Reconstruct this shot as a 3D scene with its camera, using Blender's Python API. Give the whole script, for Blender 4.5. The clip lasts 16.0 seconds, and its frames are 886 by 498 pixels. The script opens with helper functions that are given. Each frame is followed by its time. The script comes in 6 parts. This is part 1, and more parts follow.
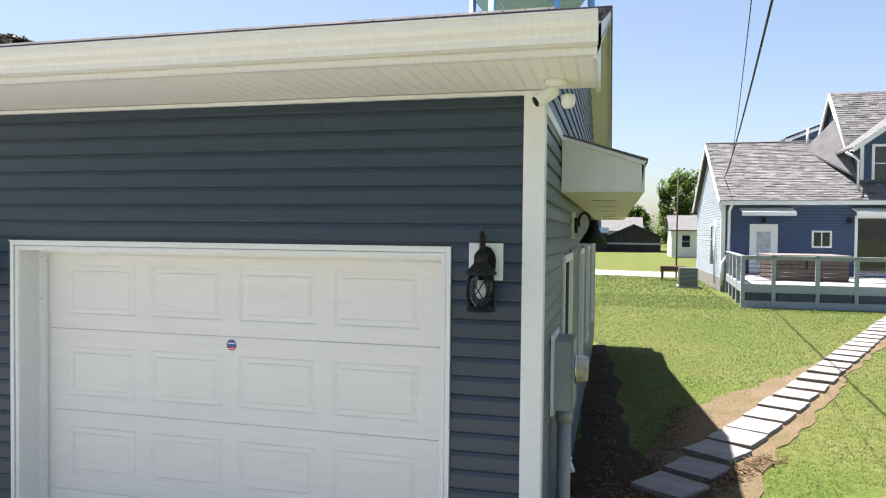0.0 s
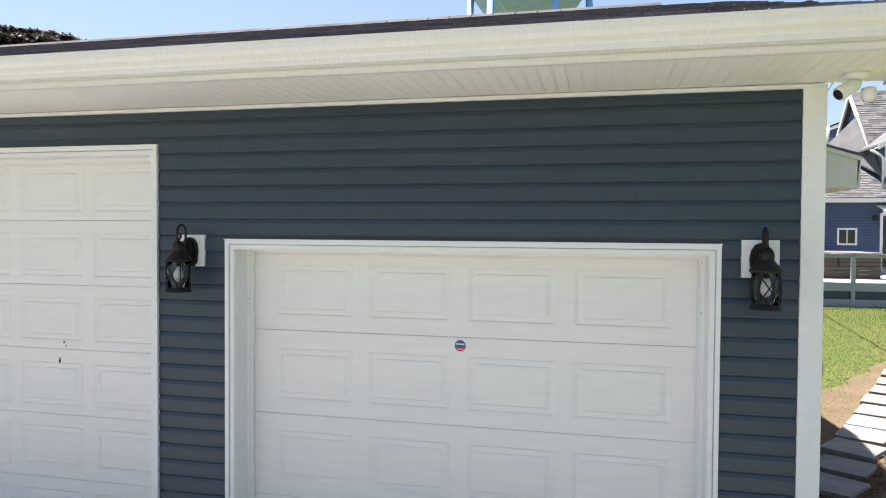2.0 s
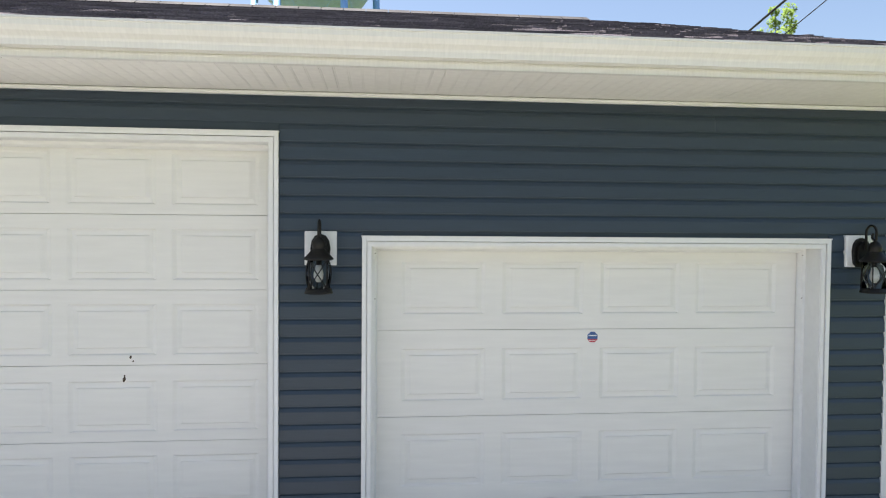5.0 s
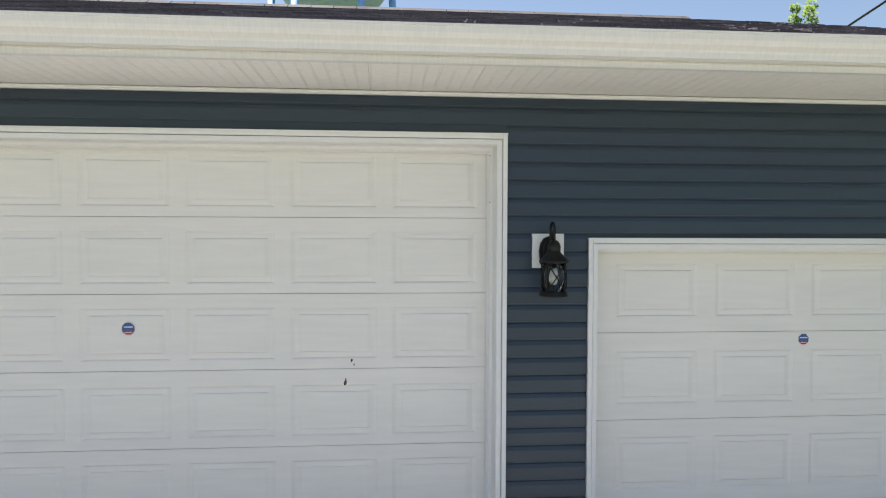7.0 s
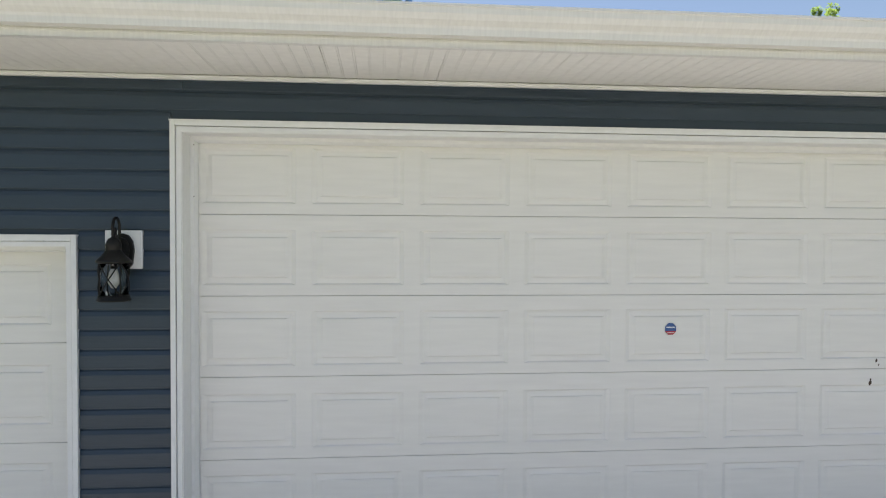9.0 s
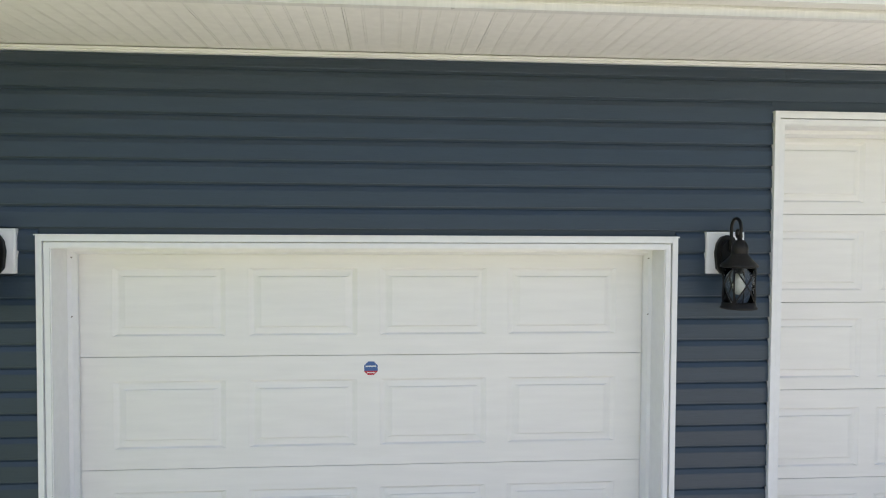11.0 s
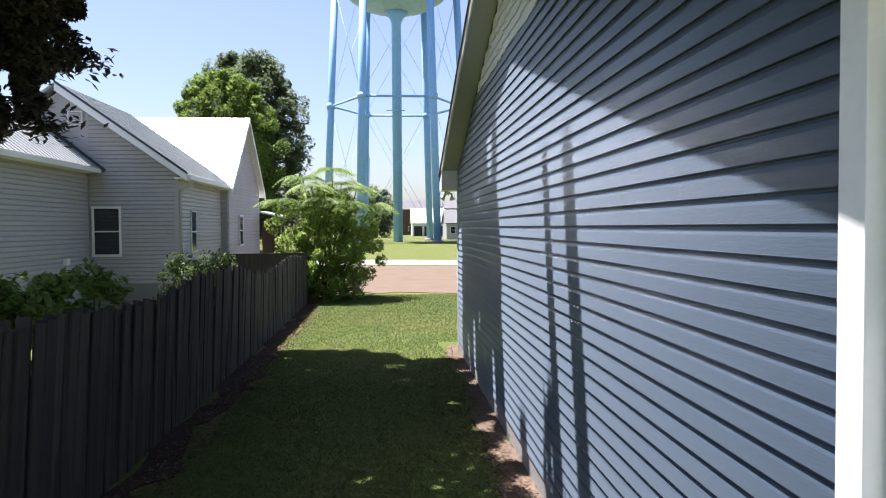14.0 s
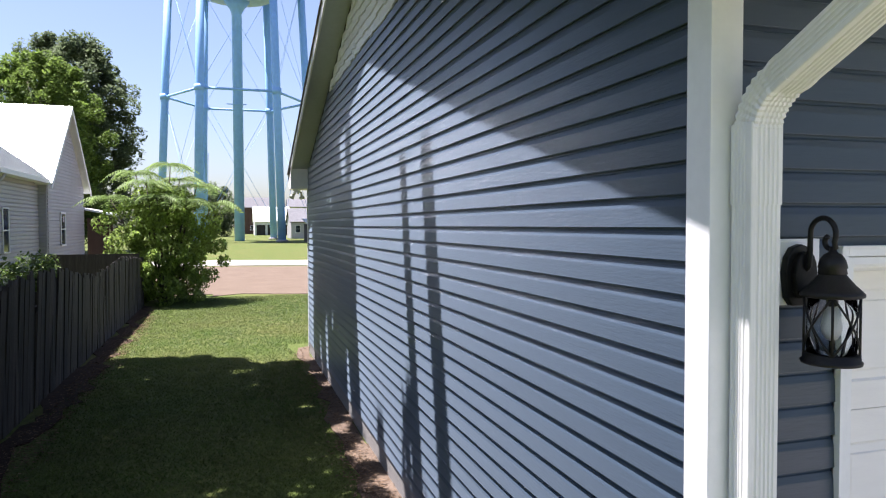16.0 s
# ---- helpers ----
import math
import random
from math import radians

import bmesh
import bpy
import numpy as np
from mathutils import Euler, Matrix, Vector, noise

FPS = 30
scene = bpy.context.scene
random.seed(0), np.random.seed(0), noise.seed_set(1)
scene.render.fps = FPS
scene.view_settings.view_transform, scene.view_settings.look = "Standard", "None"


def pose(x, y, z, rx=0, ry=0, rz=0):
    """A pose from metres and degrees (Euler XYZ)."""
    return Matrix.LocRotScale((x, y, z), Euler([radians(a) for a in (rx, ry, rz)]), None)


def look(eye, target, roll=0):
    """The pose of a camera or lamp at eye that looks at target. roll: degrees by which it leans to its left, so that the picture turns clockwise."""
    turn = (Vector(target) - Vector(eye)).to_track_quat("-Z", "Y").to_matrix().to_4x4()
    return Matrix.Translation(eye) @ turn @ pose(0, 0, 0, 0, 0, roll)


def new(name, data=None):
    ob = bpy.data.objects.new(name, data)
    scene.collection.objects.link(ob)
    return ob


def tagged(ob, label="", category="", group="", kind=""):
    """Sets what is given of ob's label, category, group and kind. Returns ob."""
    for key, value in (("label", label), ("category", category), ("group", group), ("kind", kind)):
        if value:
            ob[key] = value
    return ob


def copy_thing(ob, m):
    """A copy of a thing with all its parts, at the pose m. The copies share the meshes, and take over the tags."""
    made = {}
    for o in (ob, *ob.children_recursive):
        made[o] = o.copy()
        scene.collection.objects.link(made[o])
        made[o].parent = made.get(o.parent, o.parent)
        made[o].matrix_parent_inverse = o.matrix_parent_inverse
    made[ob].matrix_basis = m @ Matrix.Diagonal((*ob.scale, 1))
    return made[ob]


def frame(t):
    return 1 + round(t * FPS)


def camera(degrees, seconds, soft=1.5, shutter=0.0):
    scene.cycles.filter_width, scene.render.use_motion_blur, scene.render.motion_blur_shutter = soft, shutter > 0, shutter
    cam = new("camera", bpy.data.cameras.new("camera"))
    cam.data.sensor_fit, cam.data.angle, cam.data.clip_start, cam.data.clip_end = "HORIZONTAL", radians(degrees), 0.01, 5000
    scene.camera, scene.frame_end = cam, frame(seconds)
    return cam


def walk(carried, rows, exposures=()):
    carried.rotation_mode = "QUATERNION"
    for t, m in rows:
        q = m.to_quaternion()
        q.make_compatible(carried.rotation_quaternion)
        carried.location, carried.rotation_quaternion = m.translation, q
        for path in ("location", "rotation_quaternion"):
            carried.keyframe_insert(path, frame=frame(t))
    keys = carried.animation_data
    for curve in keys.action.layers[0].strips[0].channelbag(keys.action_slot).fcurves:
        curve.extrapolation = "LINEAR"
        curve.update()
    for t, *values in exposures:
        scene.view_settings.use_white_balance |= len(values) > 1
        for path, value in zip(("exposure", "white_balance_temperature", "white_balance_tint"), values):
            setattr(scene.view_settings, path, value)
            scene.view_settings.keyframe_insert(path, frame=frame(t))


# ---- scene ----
cam = camera(65.4, 16.0, soft=1.15)
PATH = [
    (0, (0.381, -3.693, 2.283), (-0.099, -1.752, 2.235), 0.6),
    (0.5, (0.208, -3.709, 2.281), (-0.273, -1.769, 2.232), 0.5),
    (1, (-0.139, -3.755, 2.274), (-0.621, -1.815, 2.223), 0.5),
    (1.5, (-0.615, -3.851, 2.264), (-1.098, -1.91, 2.214), 0.4),
    (2, (-1.1, -3.946, 2.262), (-1.55, -1.998, 2.211), 0.4),
    (2.5, (-1.604, -4.044, 2.265), (-1.883, -2.064, 2.208), 0.5),
    (3, (-2.118, -4.111, 2.256), (-2.024, -2.114, 2.197), 0.7),
    (3.5, (-2.563, -4.19, 2.243), (-2.415, -2.197, 2.186), 0.6),
    (5.8, (-3.559, -4.075, 2.251), (-3.351, -2.087, 2.192), 0.4),
    (6, (-3.63, -4.071, 2.25), (-3.454, -2.08, 2.192), 0.4),
    (6.5, (-4.056, -4.042, 2.255), (-3.886, -2.05, 2.196), 0.3),
    (7, (-4.599, -3.983, 2.257), (-4.432, -1.991, 2.198), 0.2),
    (7.5, (-5.305, -3.919, 2.254), (-5.133, -1.928, 2.195), 0.2),
    (8, (-6.094, -3.829, 2.248), (-5.924, -1.837, 2.19), 0.4),
    (8.2, (-6.439, -3.797, 2.239), (-6.264, -1.805, 2.185), 0.4),
    (10.3, (-9.782, -3.519, 2.251), (-9.6, -1.529, 2.189), 0.3),
    (10.5, (-10.046, -3.436, 2.256), (-9.878, -1.444, 2.191), 0.2),
    (11, (-10.736, -3.213, 2.248), (-10.581, -1.22, 2.183), 0.3),
    (11.5, (-11.363, -2.945, 2.244), (-11.241, -0.95, 2.182), 0.0),
    (12, (-12.012, -2.682, 2.245), (-11.886, -0.686, 2.183), -0.0),
    (12.5, (-12.608, -2.418, 2.25), (-12.481, -0.423, 2.186), -0.2),
    (13, (-13.174, -2.164, 2.256), (-13.044, -0.169, 2.191), -0.3),
    (13.5, (-13.702, -1.881, 2.263), (-13.571, 0.114, 2.198), -0.3),
    (14, (-14.009, -1.725, 2.265), (-13.856, 0.268, 2.2), -0.4),
    (14.5, (-14.099, -1.645, 2.268), (-13.872, 0.34, 2.202), -0.3),
    (15, (-14.105, -1.631, 2.265), (-13.766, 0.339, 2.198), -0.3),
    (15.5, (-14.096, -1.628, 2.268), (-13.644, 0.319, 2.2), -0.2),
    (16, (-14.107, -1.706, 2.276), (-13.518, 0.204, 2.206), -0.2),
]
walk(cam, [(t, look(eye, target, roll)) for t, eye, target, roll in PATH],
     [(0, 1.9, 6600, 13), (2.5, 1.9, 6600, 13), (3.5, 1.92, 6600, 12), (6.5, 1.75, 6600, 12), (8, 1.56, 6600, 12), (10.5, 1.9, 6600, 13), (11.5, 2.18, 6600, 14), (12.4, 2.32, 6600, 16), (13.1, 2.27, 6500, 17),
      (14, 1.95, 6250, 20), (16, 1.9, 6150, 22)])

# ---- light ----
SUN_AZ = Vector((-0.26, 0.19, 1.0)).normalized()
world = bpy.data.worlds.new("sky")
scene.world = world
world.use_nodes = True
wn = world.node_tree.nodes
sky = wn.new("ShaderNodeTexSky")
sky.sky_type = 'NISHITA'
sky.sun_disc = False
sky.sun_elevation = math.asin(SUN_AZ.z)
sky.sun_rotation = math.atan2(SUN_AZ.x, SUN_AZ.y)
sky.air_density, sky.dust_density, sky.ozone_density = 1.0, 1.7, 1.2
world.node_tree.links.new(sky.outputs[0], wn["Background"].inputs[0])
wn["Background"].inputs[1].default_value = 0.052
sun_data = bpy.data.lights.new("sun", 'SUN')
sun_data.energy, sun_data.angle, sun_data.color = 5.0, radians(0.55), (1.0, 0.965, 0.91)
sun = new("sun", sun_data)
sun.rotation_euler = SUN_AZ.to_track_quat("Z", "Y").to_euler()


# ---- materials ----
def mat(name, col, rough=0.55, metal=0.0, var=0.15, big=1.5, fine=40.0, bump=0.0, bscale=120.0, col2=None,
        rand=0.0, island=0.0, stretch=(1, 1, 1), spec=0.5, thin=0.0, rvar=0.1, sheen=0.0):
    m = bpy.data.materials.new(name)
    m.use_nodes = True
    nt = m.node_tree
    n, lk = nt.nodes, nt.links
    b = n["Principled BSDF"]
    tc = n.new("ShaderNodeTexCoord")
    mp = n.new("ShaderNodeMapping")
    mp.inputs["Scale"].default_value = stretch
    lk.new(tc.outputs["Object"], mp.inputs[0])

    def noise_tex(scale, detail):
        t = n.new("ShaderNodeTexNoise")
        t.inputs["Scale"].default_value = scale
        t.inputs["Detail"].default_value = detail
        lk.new(mp.outputs[0], t.inputs["Vector"])
        return t

    def remap(sock, lo, hi):
        r = n.new("ShaderNodeMapRange")
        r.inputs["From Min"].default_value, r.inputs["From Max"].default_value = 0.25, 0.75
        r.inputs["To Min"].default_value, r.inputs["To Max"].default_value = lo, hi
        lk.new(sock, r.inputs["Value"])
        return r.outputs[0]

    nb, nf = noise_tex(big, 5), noise_tex(fine, 4)
    mix = n.new("ShaderNodeMix")
    mix.data_type = 'RGBA'
    c2 = col2 or tuple(c * (1 - var) for c in col)
    mix.inputs["A"].default_value, mix.inputs["B"].default_value = (*col, 1), (*c2, 1)
    lk.new(remap(nb.outputs["Fac"], 0, 1), mix.inputs["Factor"])
    hsv = n.new("ShaderNodeHueSaturation")
    lk.new(mix.outputs["Result"], hsv.inputs["Color"])
    val = remap(nf.outputs["Fac"], 1 - var, 1 + var)
    for amount, node, out in ((rand, "ShaderNodeObjectInfo", "Random"), (island, "ShaderNodeNewGeometry", "Random Per Island")):
        if amount:
            src = n.new(node)
            r = n.new("ShaderNodeMapRange")
            r.inputs["To Min"].default_value, r.inputs["To Max"].default_value = 1 - amount, 1 + amount
            lk.new(src.outputs[out], r.inputs["Value"])
            mul = n.new("ShaderNodeMath")
            mul.operation = 'MULTIPLY'
            lk.new(val, mul.inputs[0])
            lk.new(r.outputs[0], mul.inputs[1])
            val = mul.outputs[0]
    lk.new(val, hsv.inputs["Value"])
    lk.new(hsv.outputs[0], b.inputs["Base Color"])
    lk.new(remap(nb.outputs["Fac"], max(0.02, rough - rvar), min(1, rough + rvar)), b.inputs["Roughness"])
    b.inputs["Metallic"].default_value = metal
    b.inputs["Specular IOR Level"].default_value = spec
    b.inputs["Sheen Weight"].default_value = sheen      # sheen added to brighten sunlit siding seen at a grazing angle
    b.inputs["Sheen Tint"].default_value = (0.66, 0.82, 1.0, 1)
    if bump:
        bt = noise_tex(bscale, 3)
        bp = n.new("ShaderNodeBump")
        bp.inputs["Strength"].default_value = 1.0
        bp.inputs["Distance"].default_value = bump
        lk.new(bt.outputs["Fac"], bp.inputs["Height"])
        lk.new(bp.outputs[0], b.inputs["Normal"])
    if thin:
        tr = n.new("ShaderNodeBsdfTranslucent")
        ms = n.new("ShaderNodeMixShader")
        ms.inputs[0].default_value = thin
        lk.new(hsv.outputs[0], tr.inputs["Color"])
        lk.new(b.outputs[0], ms.inputs[1])
        lk.new(tr.outputs[0], ms.inputs[2])
        lk.new(ms.outputs[0], n["Material Output"].inputs["Surface"])
    return m


def glass(name, tint=(0.98, 0.99, 0.99), rough=0.02):
    m = bpy.data.materials.new(name)
    m.use_nodes = True
    b = m.node_tree.nodes["Principled BSDF"]
    b.inputs["Base Color"].default_value = (*tint, 1)
    b.inputs["Transmission Weight"].default_value = 1.0
    b.inputs["Roughness"].default_value = rough
    b.inputs["IOR"].default_value = 1.2
    return m


SIDING = mat("blue_vinyl", (0.0258, 0.0432, 0.0655), rough=0.40, var=0.07, big=0.7, fine=9, bump=0.0009, bscale=40, rand=0.05,
             stretch=(0.35, 0.35, 3.0), spec=0.5, rvar=0.06, sheen=0.19)
WHITE = mat("white_vinyl", (0.765, 0.77, 0.765), rough=0.42, var=0.03, big=0.8, fine=25, bump=0.0004, bscale=70)
SOFFIT = mat("soffit_vinyl", (0.89, 0.875, 0.84), rough=0.5, var=0.04, big=1.2, fine=20, rand=0.02)
# the soffit vinyl again, greyed to hold the shade of the left gable
SHADED_SOFFIT = mat("soffit_shaded", (0.42, 0.45, 0.48), rough=0.5, var=0.05, big=1.2, fine=20)
DOOR = mat("door_steel", (0.79, 0.78, 0.745), rough=0.42, var=0.03, big=0.9, fine=14, bump=0.0006, bscale=120, stretch=(0.25, 1, 2.2))
ALU = mat("white_aluminium", (0.76, 0.75, 0.72), rough=0.35, var=0.05, big=1.4, fine=30, stretch=(3.0, 1, 0.4))
BLACK = mat("black_iron", (0.010, 0.009, 0.008), rough=0.5, var=0.3, big=6, fine=90, bump=0.0006, bscale=160, spec=0.3)
CLEAR = glass("clear_glass")
BULB = mat("frosted_bulb", (0.55, 0.54, 0.50), rough=0.3, var=0.02)
SHINGLE = mat("garage_shingle", (0.155, 0.138, 0.152), rough=0.92, var=0.4, big=2.2, fine=70, bump=0.003, bscale=260, rand=0.3, island=0.3, spec=0.15)
HSHINGLE = mat("house_shingle", (0.115, 0.114, 0.120), rough=0.9, var=0.3, big=2.5, fine=60, island=0.42, bump=0.003, bscale=90)
CONCRETE = mat("concrete", (0.25, 0.24, 0.225), rough=0.85, var=0.15, big=2, fine=60, bump=0.002, bscale=140)
ROADM = mat("gravel_road", (0.25, 0.23, 0.205), rough=0.95, var=0.12, big=0.6, fine=30, bump=0.006, bscale=50, spec=0.1)
SOIL = mat("bare_soil", (0.10, 0.074, 0.053), rough=0.95, var=0.3, big=1.1, fine=22, bump=0.015, bscale=18, spec=0.08, col2=(0.135, 0.104, 0.078))
MULCH = mat("dry_mulch", (0.06, 0.0384, 0.0264), rough=0.95, var=0.4, big=3, fine=60, bump=0.012, bscale=60, spec=0.1, col2=(0.028, 0.0208, 0.0144))
GROUND = mat("lawn_ground", (0.056, 0.088, 0.016), rough=0.9, var=0.3, big=0.5, fine=9, bump=0.03, bscale=30, spec=0.1, col2=(0.108, 0.108, 0.038))
BLADE = mat("grass_blades", (0.054, 0.110, 0.015), rough=0.6, var=0.3, big=0.45, fine=2.5, island=0.22, col2=(0.110, 0.130, 0.034), thin=0.5)
LITTER = mat("dry_leaf", (0.16, 0.11, 0.07), rough=0.9, var=0.3, big=3, fine=20, island=0.6, spec=0.1)
STONE = mat("paver_stone", (0.225, 0.215, 0.205), rough=0.85, var=0.3, big=5, fine=70, bump=0.004, bscale=110, rand=0.12)
FENCE = mat("weathered_board", (0.050, 0.040, 0.030), rough=0.9, var=0.35, big=2, fine=14, bump=0.003, bscale=25, rand=0.45, stretch=(8, 8, 0.5))
BARK = mat("bark", (0.09, 0.07, 0.05), rough=0.95, var=0.4, big=4, fine=30, bump=0.02, bscale=25, stretch=(2, 2, 0.4))
LEAF = mat("leaf_green", (0.068, 0.12, 0.02), rough=0.5, var=0.25, big=0.7, fine=4, island=0.45, col2=(0.104, 0.152, 0.0304), thin=0.35, spec=0.2)
LEAF_LIGHT = mat("leaf_light", (0.20, 0.285, 0.065), rough=0.6, var=0.2, big=0.8, fine=4, island=0.25, col2=(0.23, 0.32, 0.08), thin=0.55, spec=0.2)
LEAF_BUSH = mat("leaf_bush", (0.22, 0.31, 0.062), rough=0.55, var=0.3, big=1.2, fine=5, island=0.4, col2=(0.235, 0.32, 0.07), thin=0.55, spec=0.25)
LEAF_FROND = mat("leaf_frond", (0.155, 0.235, 0.07), rough=0.55, var=0.25, big=0.9, fine=5, island=0.35, col2=(0.19, 0.27, 0.075), thin=0.5, spec=0.25)
LEAF_MID = mat("leaf_bright", (0.105, 0.165, 0.036), rough=0.65, var=0.25, big=0.7, fine=4, island=0.45, col2=(0.16, 0.232, 0.048), thin=0.4, spec=0.2)
LEAF_DARK = mat("leaf_dark", (0.112, 0.150, 0.074), rough=0.65, var=0.25, big=0.4, fine=3, island=0.35, col2=(0.130, 0.165, 0.085), thin=0.45, spec=0.15)
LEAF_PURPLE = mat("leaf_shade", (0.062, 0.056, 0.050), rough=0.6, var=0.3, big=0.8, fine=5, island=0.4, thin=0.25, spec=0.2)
TOWER = mat("tower_paint", (0.26, 0.49, 0.86), rough=0.5, var=0.08, big=0.2, fine=2)
BOWL = mat("tank_paint", (0.36, 0.49, 0.74), rough=0.5, var=0.12, big=0.15, fine=1.5)
NEIGH = mat("pale_siding", (0.40, 0.385, 0.39), rough=0.5, var=0.05, big=0.6, fine=6)
METALROOF = mat("galvanised_roof", (0.32, 0.344, 0.336), rough=0.42, metal=0.25, var=0.08, big=0.5, fine=8)
GREENTRIM = mat("dark_trim", (0.03, 0.04, 0.055), rough=0.5, var=0.1)
WINDOW = mat("dark_window", (0.018, 0.022, 0.028), rough=0.06, var=0.2, big=0.7, fine=3, spec=0.8, rvar=0.03)
CURTAIN = mat("pale_curtain", (0.55, 0.53, 0.5), rough=0.9, var=0.2, big=3, fine=20, stretch=(6, 1, 0.3))
HOUSEBLUE = mat("house_blue", (0.044, 0.076, 0.152), rough=0.45, var=0.06, big=0.6, fine=6)
DECKW = mat("deck_paint", (0.33, 0.365, 0.40), rough=0.6, var=0.1, big=1.2, fine=14)
DECKTOP = mat("deck_boards", (0.36, 0.36, 0.352), rough=0.6, var=0.08, big=1.2, fine=14)
LATTICE = mat("lattice", (0.06, 0.075, 0.10), rough=0.7, var=0.2)
TUBM = mat("tub_panel", (0.08, 0.0576, 0.048), rough=0.6, var=0.2, big=2, fine=20)
TUBLID = mat("tub_cover", (0.152, 0.132, 0.124), rough=0.6, var=0.1)
NAVY = mat("navy_fabric", (0.006, 0.007, 0.015), rough=0.85, var=0.25, big=4, fine=60)
BRICK = mat("chimney_brick", (0.28, 0.085, 0.06), rough=0.9, var=0.25, big=3, fine=30)
YELLOW = mat("yellow_siding", (0.72, 0.64, 0.42), rough=0.5, var=0.05)
METERM = mat("grey_steel", (0.23, 0.26, 0.28), rough=0.45, metal=0.3, var=0.1, big=4, fine=40)
PIPE = mat("grey_conduit", (0.28, 0.29, 0.30), rough=0.5, var=0.1)
BARNW = mat("barn_board", (0.044, 0.04, 0.04), rough=0.9, var=0.35, big=1, fine=8, stretch=(3, 3, 0.4))
RUSTY = mat("weathered_brown", (0.09, 0.05, 0.035), rough=0.9, var=0.3)
CARW = mat("car_paint", (0.75, 0.76, 0.78), rough=0.2, var=0.02)
RUBBER = mat("rubber", (0.015, 0.015, 0.016), rough=0.8, var=0.2)
CHROME = mat("chrome", (0.6, 0.62, 0.64), rough=0.15, metal=1.0, var=0.05)
STICK_BLUE = mat("sticker_blue", (0.03, 0.10, 0.30), rough=0.4, var=0.05)
STICK_RED = mat("sticker_red", (0.45, 0.03, 0.05), rough=0.4, var=0.05)
STICK_WHITE = mat("sticker_white", (0.75, 0.75, 0.75), rough=0.4, var=0.03)
RUST = mat("rust_mark", (0.09, 0.06, 0.04), rough=0.8, var=0.4)
WIRE = mat("black_wire", (0.012, 0.012, 0.012), rough=0.6, var=0.1)
ALUMBRIGHT = mat("lamp_aluminium", (0.62, 0.62, 0.60), rough=0.3, metal=0.7, var=0.08)


# ---- mesh tools ----
class MB:
    """Collects faces of one mesh."""
    def __init__(self):
        self.v, self.f, self.s = [], [], []

    def add(self, vs, fs, smooth=False):
        k = len(self.v)
        self.v += vs
        self.f += [tuple(i + k for i in f) for f in fs]
        self.s += [smooth] * len(fs)
        return self

    def box(self, x0, y0, z0, x1, y1, z1):
        x0, x1 = min(x0, x1), max(x0, x1)
        y0, y1 = min(y0, y1), max(y0, y1)
        z0, z1 = min(z0, z1), max(z0, z1)
        v = [(x, y, z) for z in (z0, z1) for x, y in ((x0, y0), (x1, y0), (x1, y1), (x0, y1))]
        return self.add(v, [(3, 2, 1, 0), (4, 5, 6, 7), (0, 1, 5, 4), (1, 2, 6, 5), (2, 3, 7, 6), (3, 0, 4, 7)])

    def prism(self, pts, axis, a, b, smooth=False):
        n = len(pts)
        put = {"x": lambda p, t: (t, p[0], p[1]), "y": lambda p, t: (p[0], t, p[1]), "z": lambda p, t: (p[0], p[1], t)}[axis]
        v = [put(p, a) for p in pts] + [put(p, b) for p in pts]
        f = [tuple(range(n)), tuple(range(2 * n - 1, n - 1, -1))] + [(i, i + n, (i + 1) % n + n, (i + 1) % n) for i in range(n)]
        return self.add(v, f, smooth)

    def lathe(self, prof, at=(0, 0, 0), n=16, smooth=True, closed=False):
        v, f = [], []
        m = len(prof)
        for j in range(n):
            c, s = math.cos(2 * math.pi * j / n), math.sin(2 * math.pi * j / n)
            v += [(at[0] + r * c, at[1] + r * s, at[2] + z) for r, z in prof]
        for j in range(n):
            k = (j + 1) % n
            f += [(j * m + i, k * m + i, k * m + i + 1, j * m + i + 1) for i in range(m - 1)]
            if closed:
                f.append((j * m + m - 1, k * m + m - 1, k * m, j * m))
        return self.add(v, f, smooth)

    def tube(self, pts, r, n=8, smooth=True):
        pts = [Vector(p) for p in pts]
        v, f = [], []
        rs = r if isinstance(r, (list, tuple)) else [r] * len(pts)
        prev = None
        for i, p in enumerate(pts):
            d = (pts[min(i + 1, len(pts) - 1)] - pts[max(i - 1, 0)]).normalized()
            u = (prev - d * prev.dot(d)) if prev else d.orthogonal()
            u.normalize()
            prev = u
            w = d.cross(u)
            for j in range(n):
                a = 2 * math.pi * j / n
                q = p + (u * math.cos(a) + w * math.sin(a)) * rs[i]
                v.append(tuple(q))
        for i in range(len(pts) - 1):
            f += [(i * n + j, i * n + (j + 1) % n, (i + 1) * n + (j + 1) % n, (i + 1) * n + j) for j in range(n)]
        f += [tuple(range(n - 1, -1, -1)), tuple(range((len(pts) - 1) * n, len(pts) * n))]
        return self.add(v, f, smooth)


def part(name, mb, material, parent=None, label="", bevel=0.0, fix=True):
    me = bpy.data.meshes.new(name)
    me.from_pydata(mb.v, [], mb.f)
    if mb.s and any(mb.s):
        me.polygons.foreach_set("use_smooth", mb.s)
    if fix or bevel:
        bm = bmesh.new()
        bm.from_mesh(me)
        if bevel:
            es = [e for e in bm.edges if len(e.link_faces) == 2 and e.calc_face_angle(0) > 0.6]
            bmesh.ops.bevel(bm, geom=es, offset=bevel, segments=2, profile=0.6, affect='EDGES')
        bmesh.ops.recalc_face_normals(bm, faces=bm.faces)
        bm.to_mesh(me)
        bm.free()
    me.materials.append(material)
    ob = new(name, me)
    if parent:
        ob.parent = parent
    if label:
        ob["label"] = label
    return ob


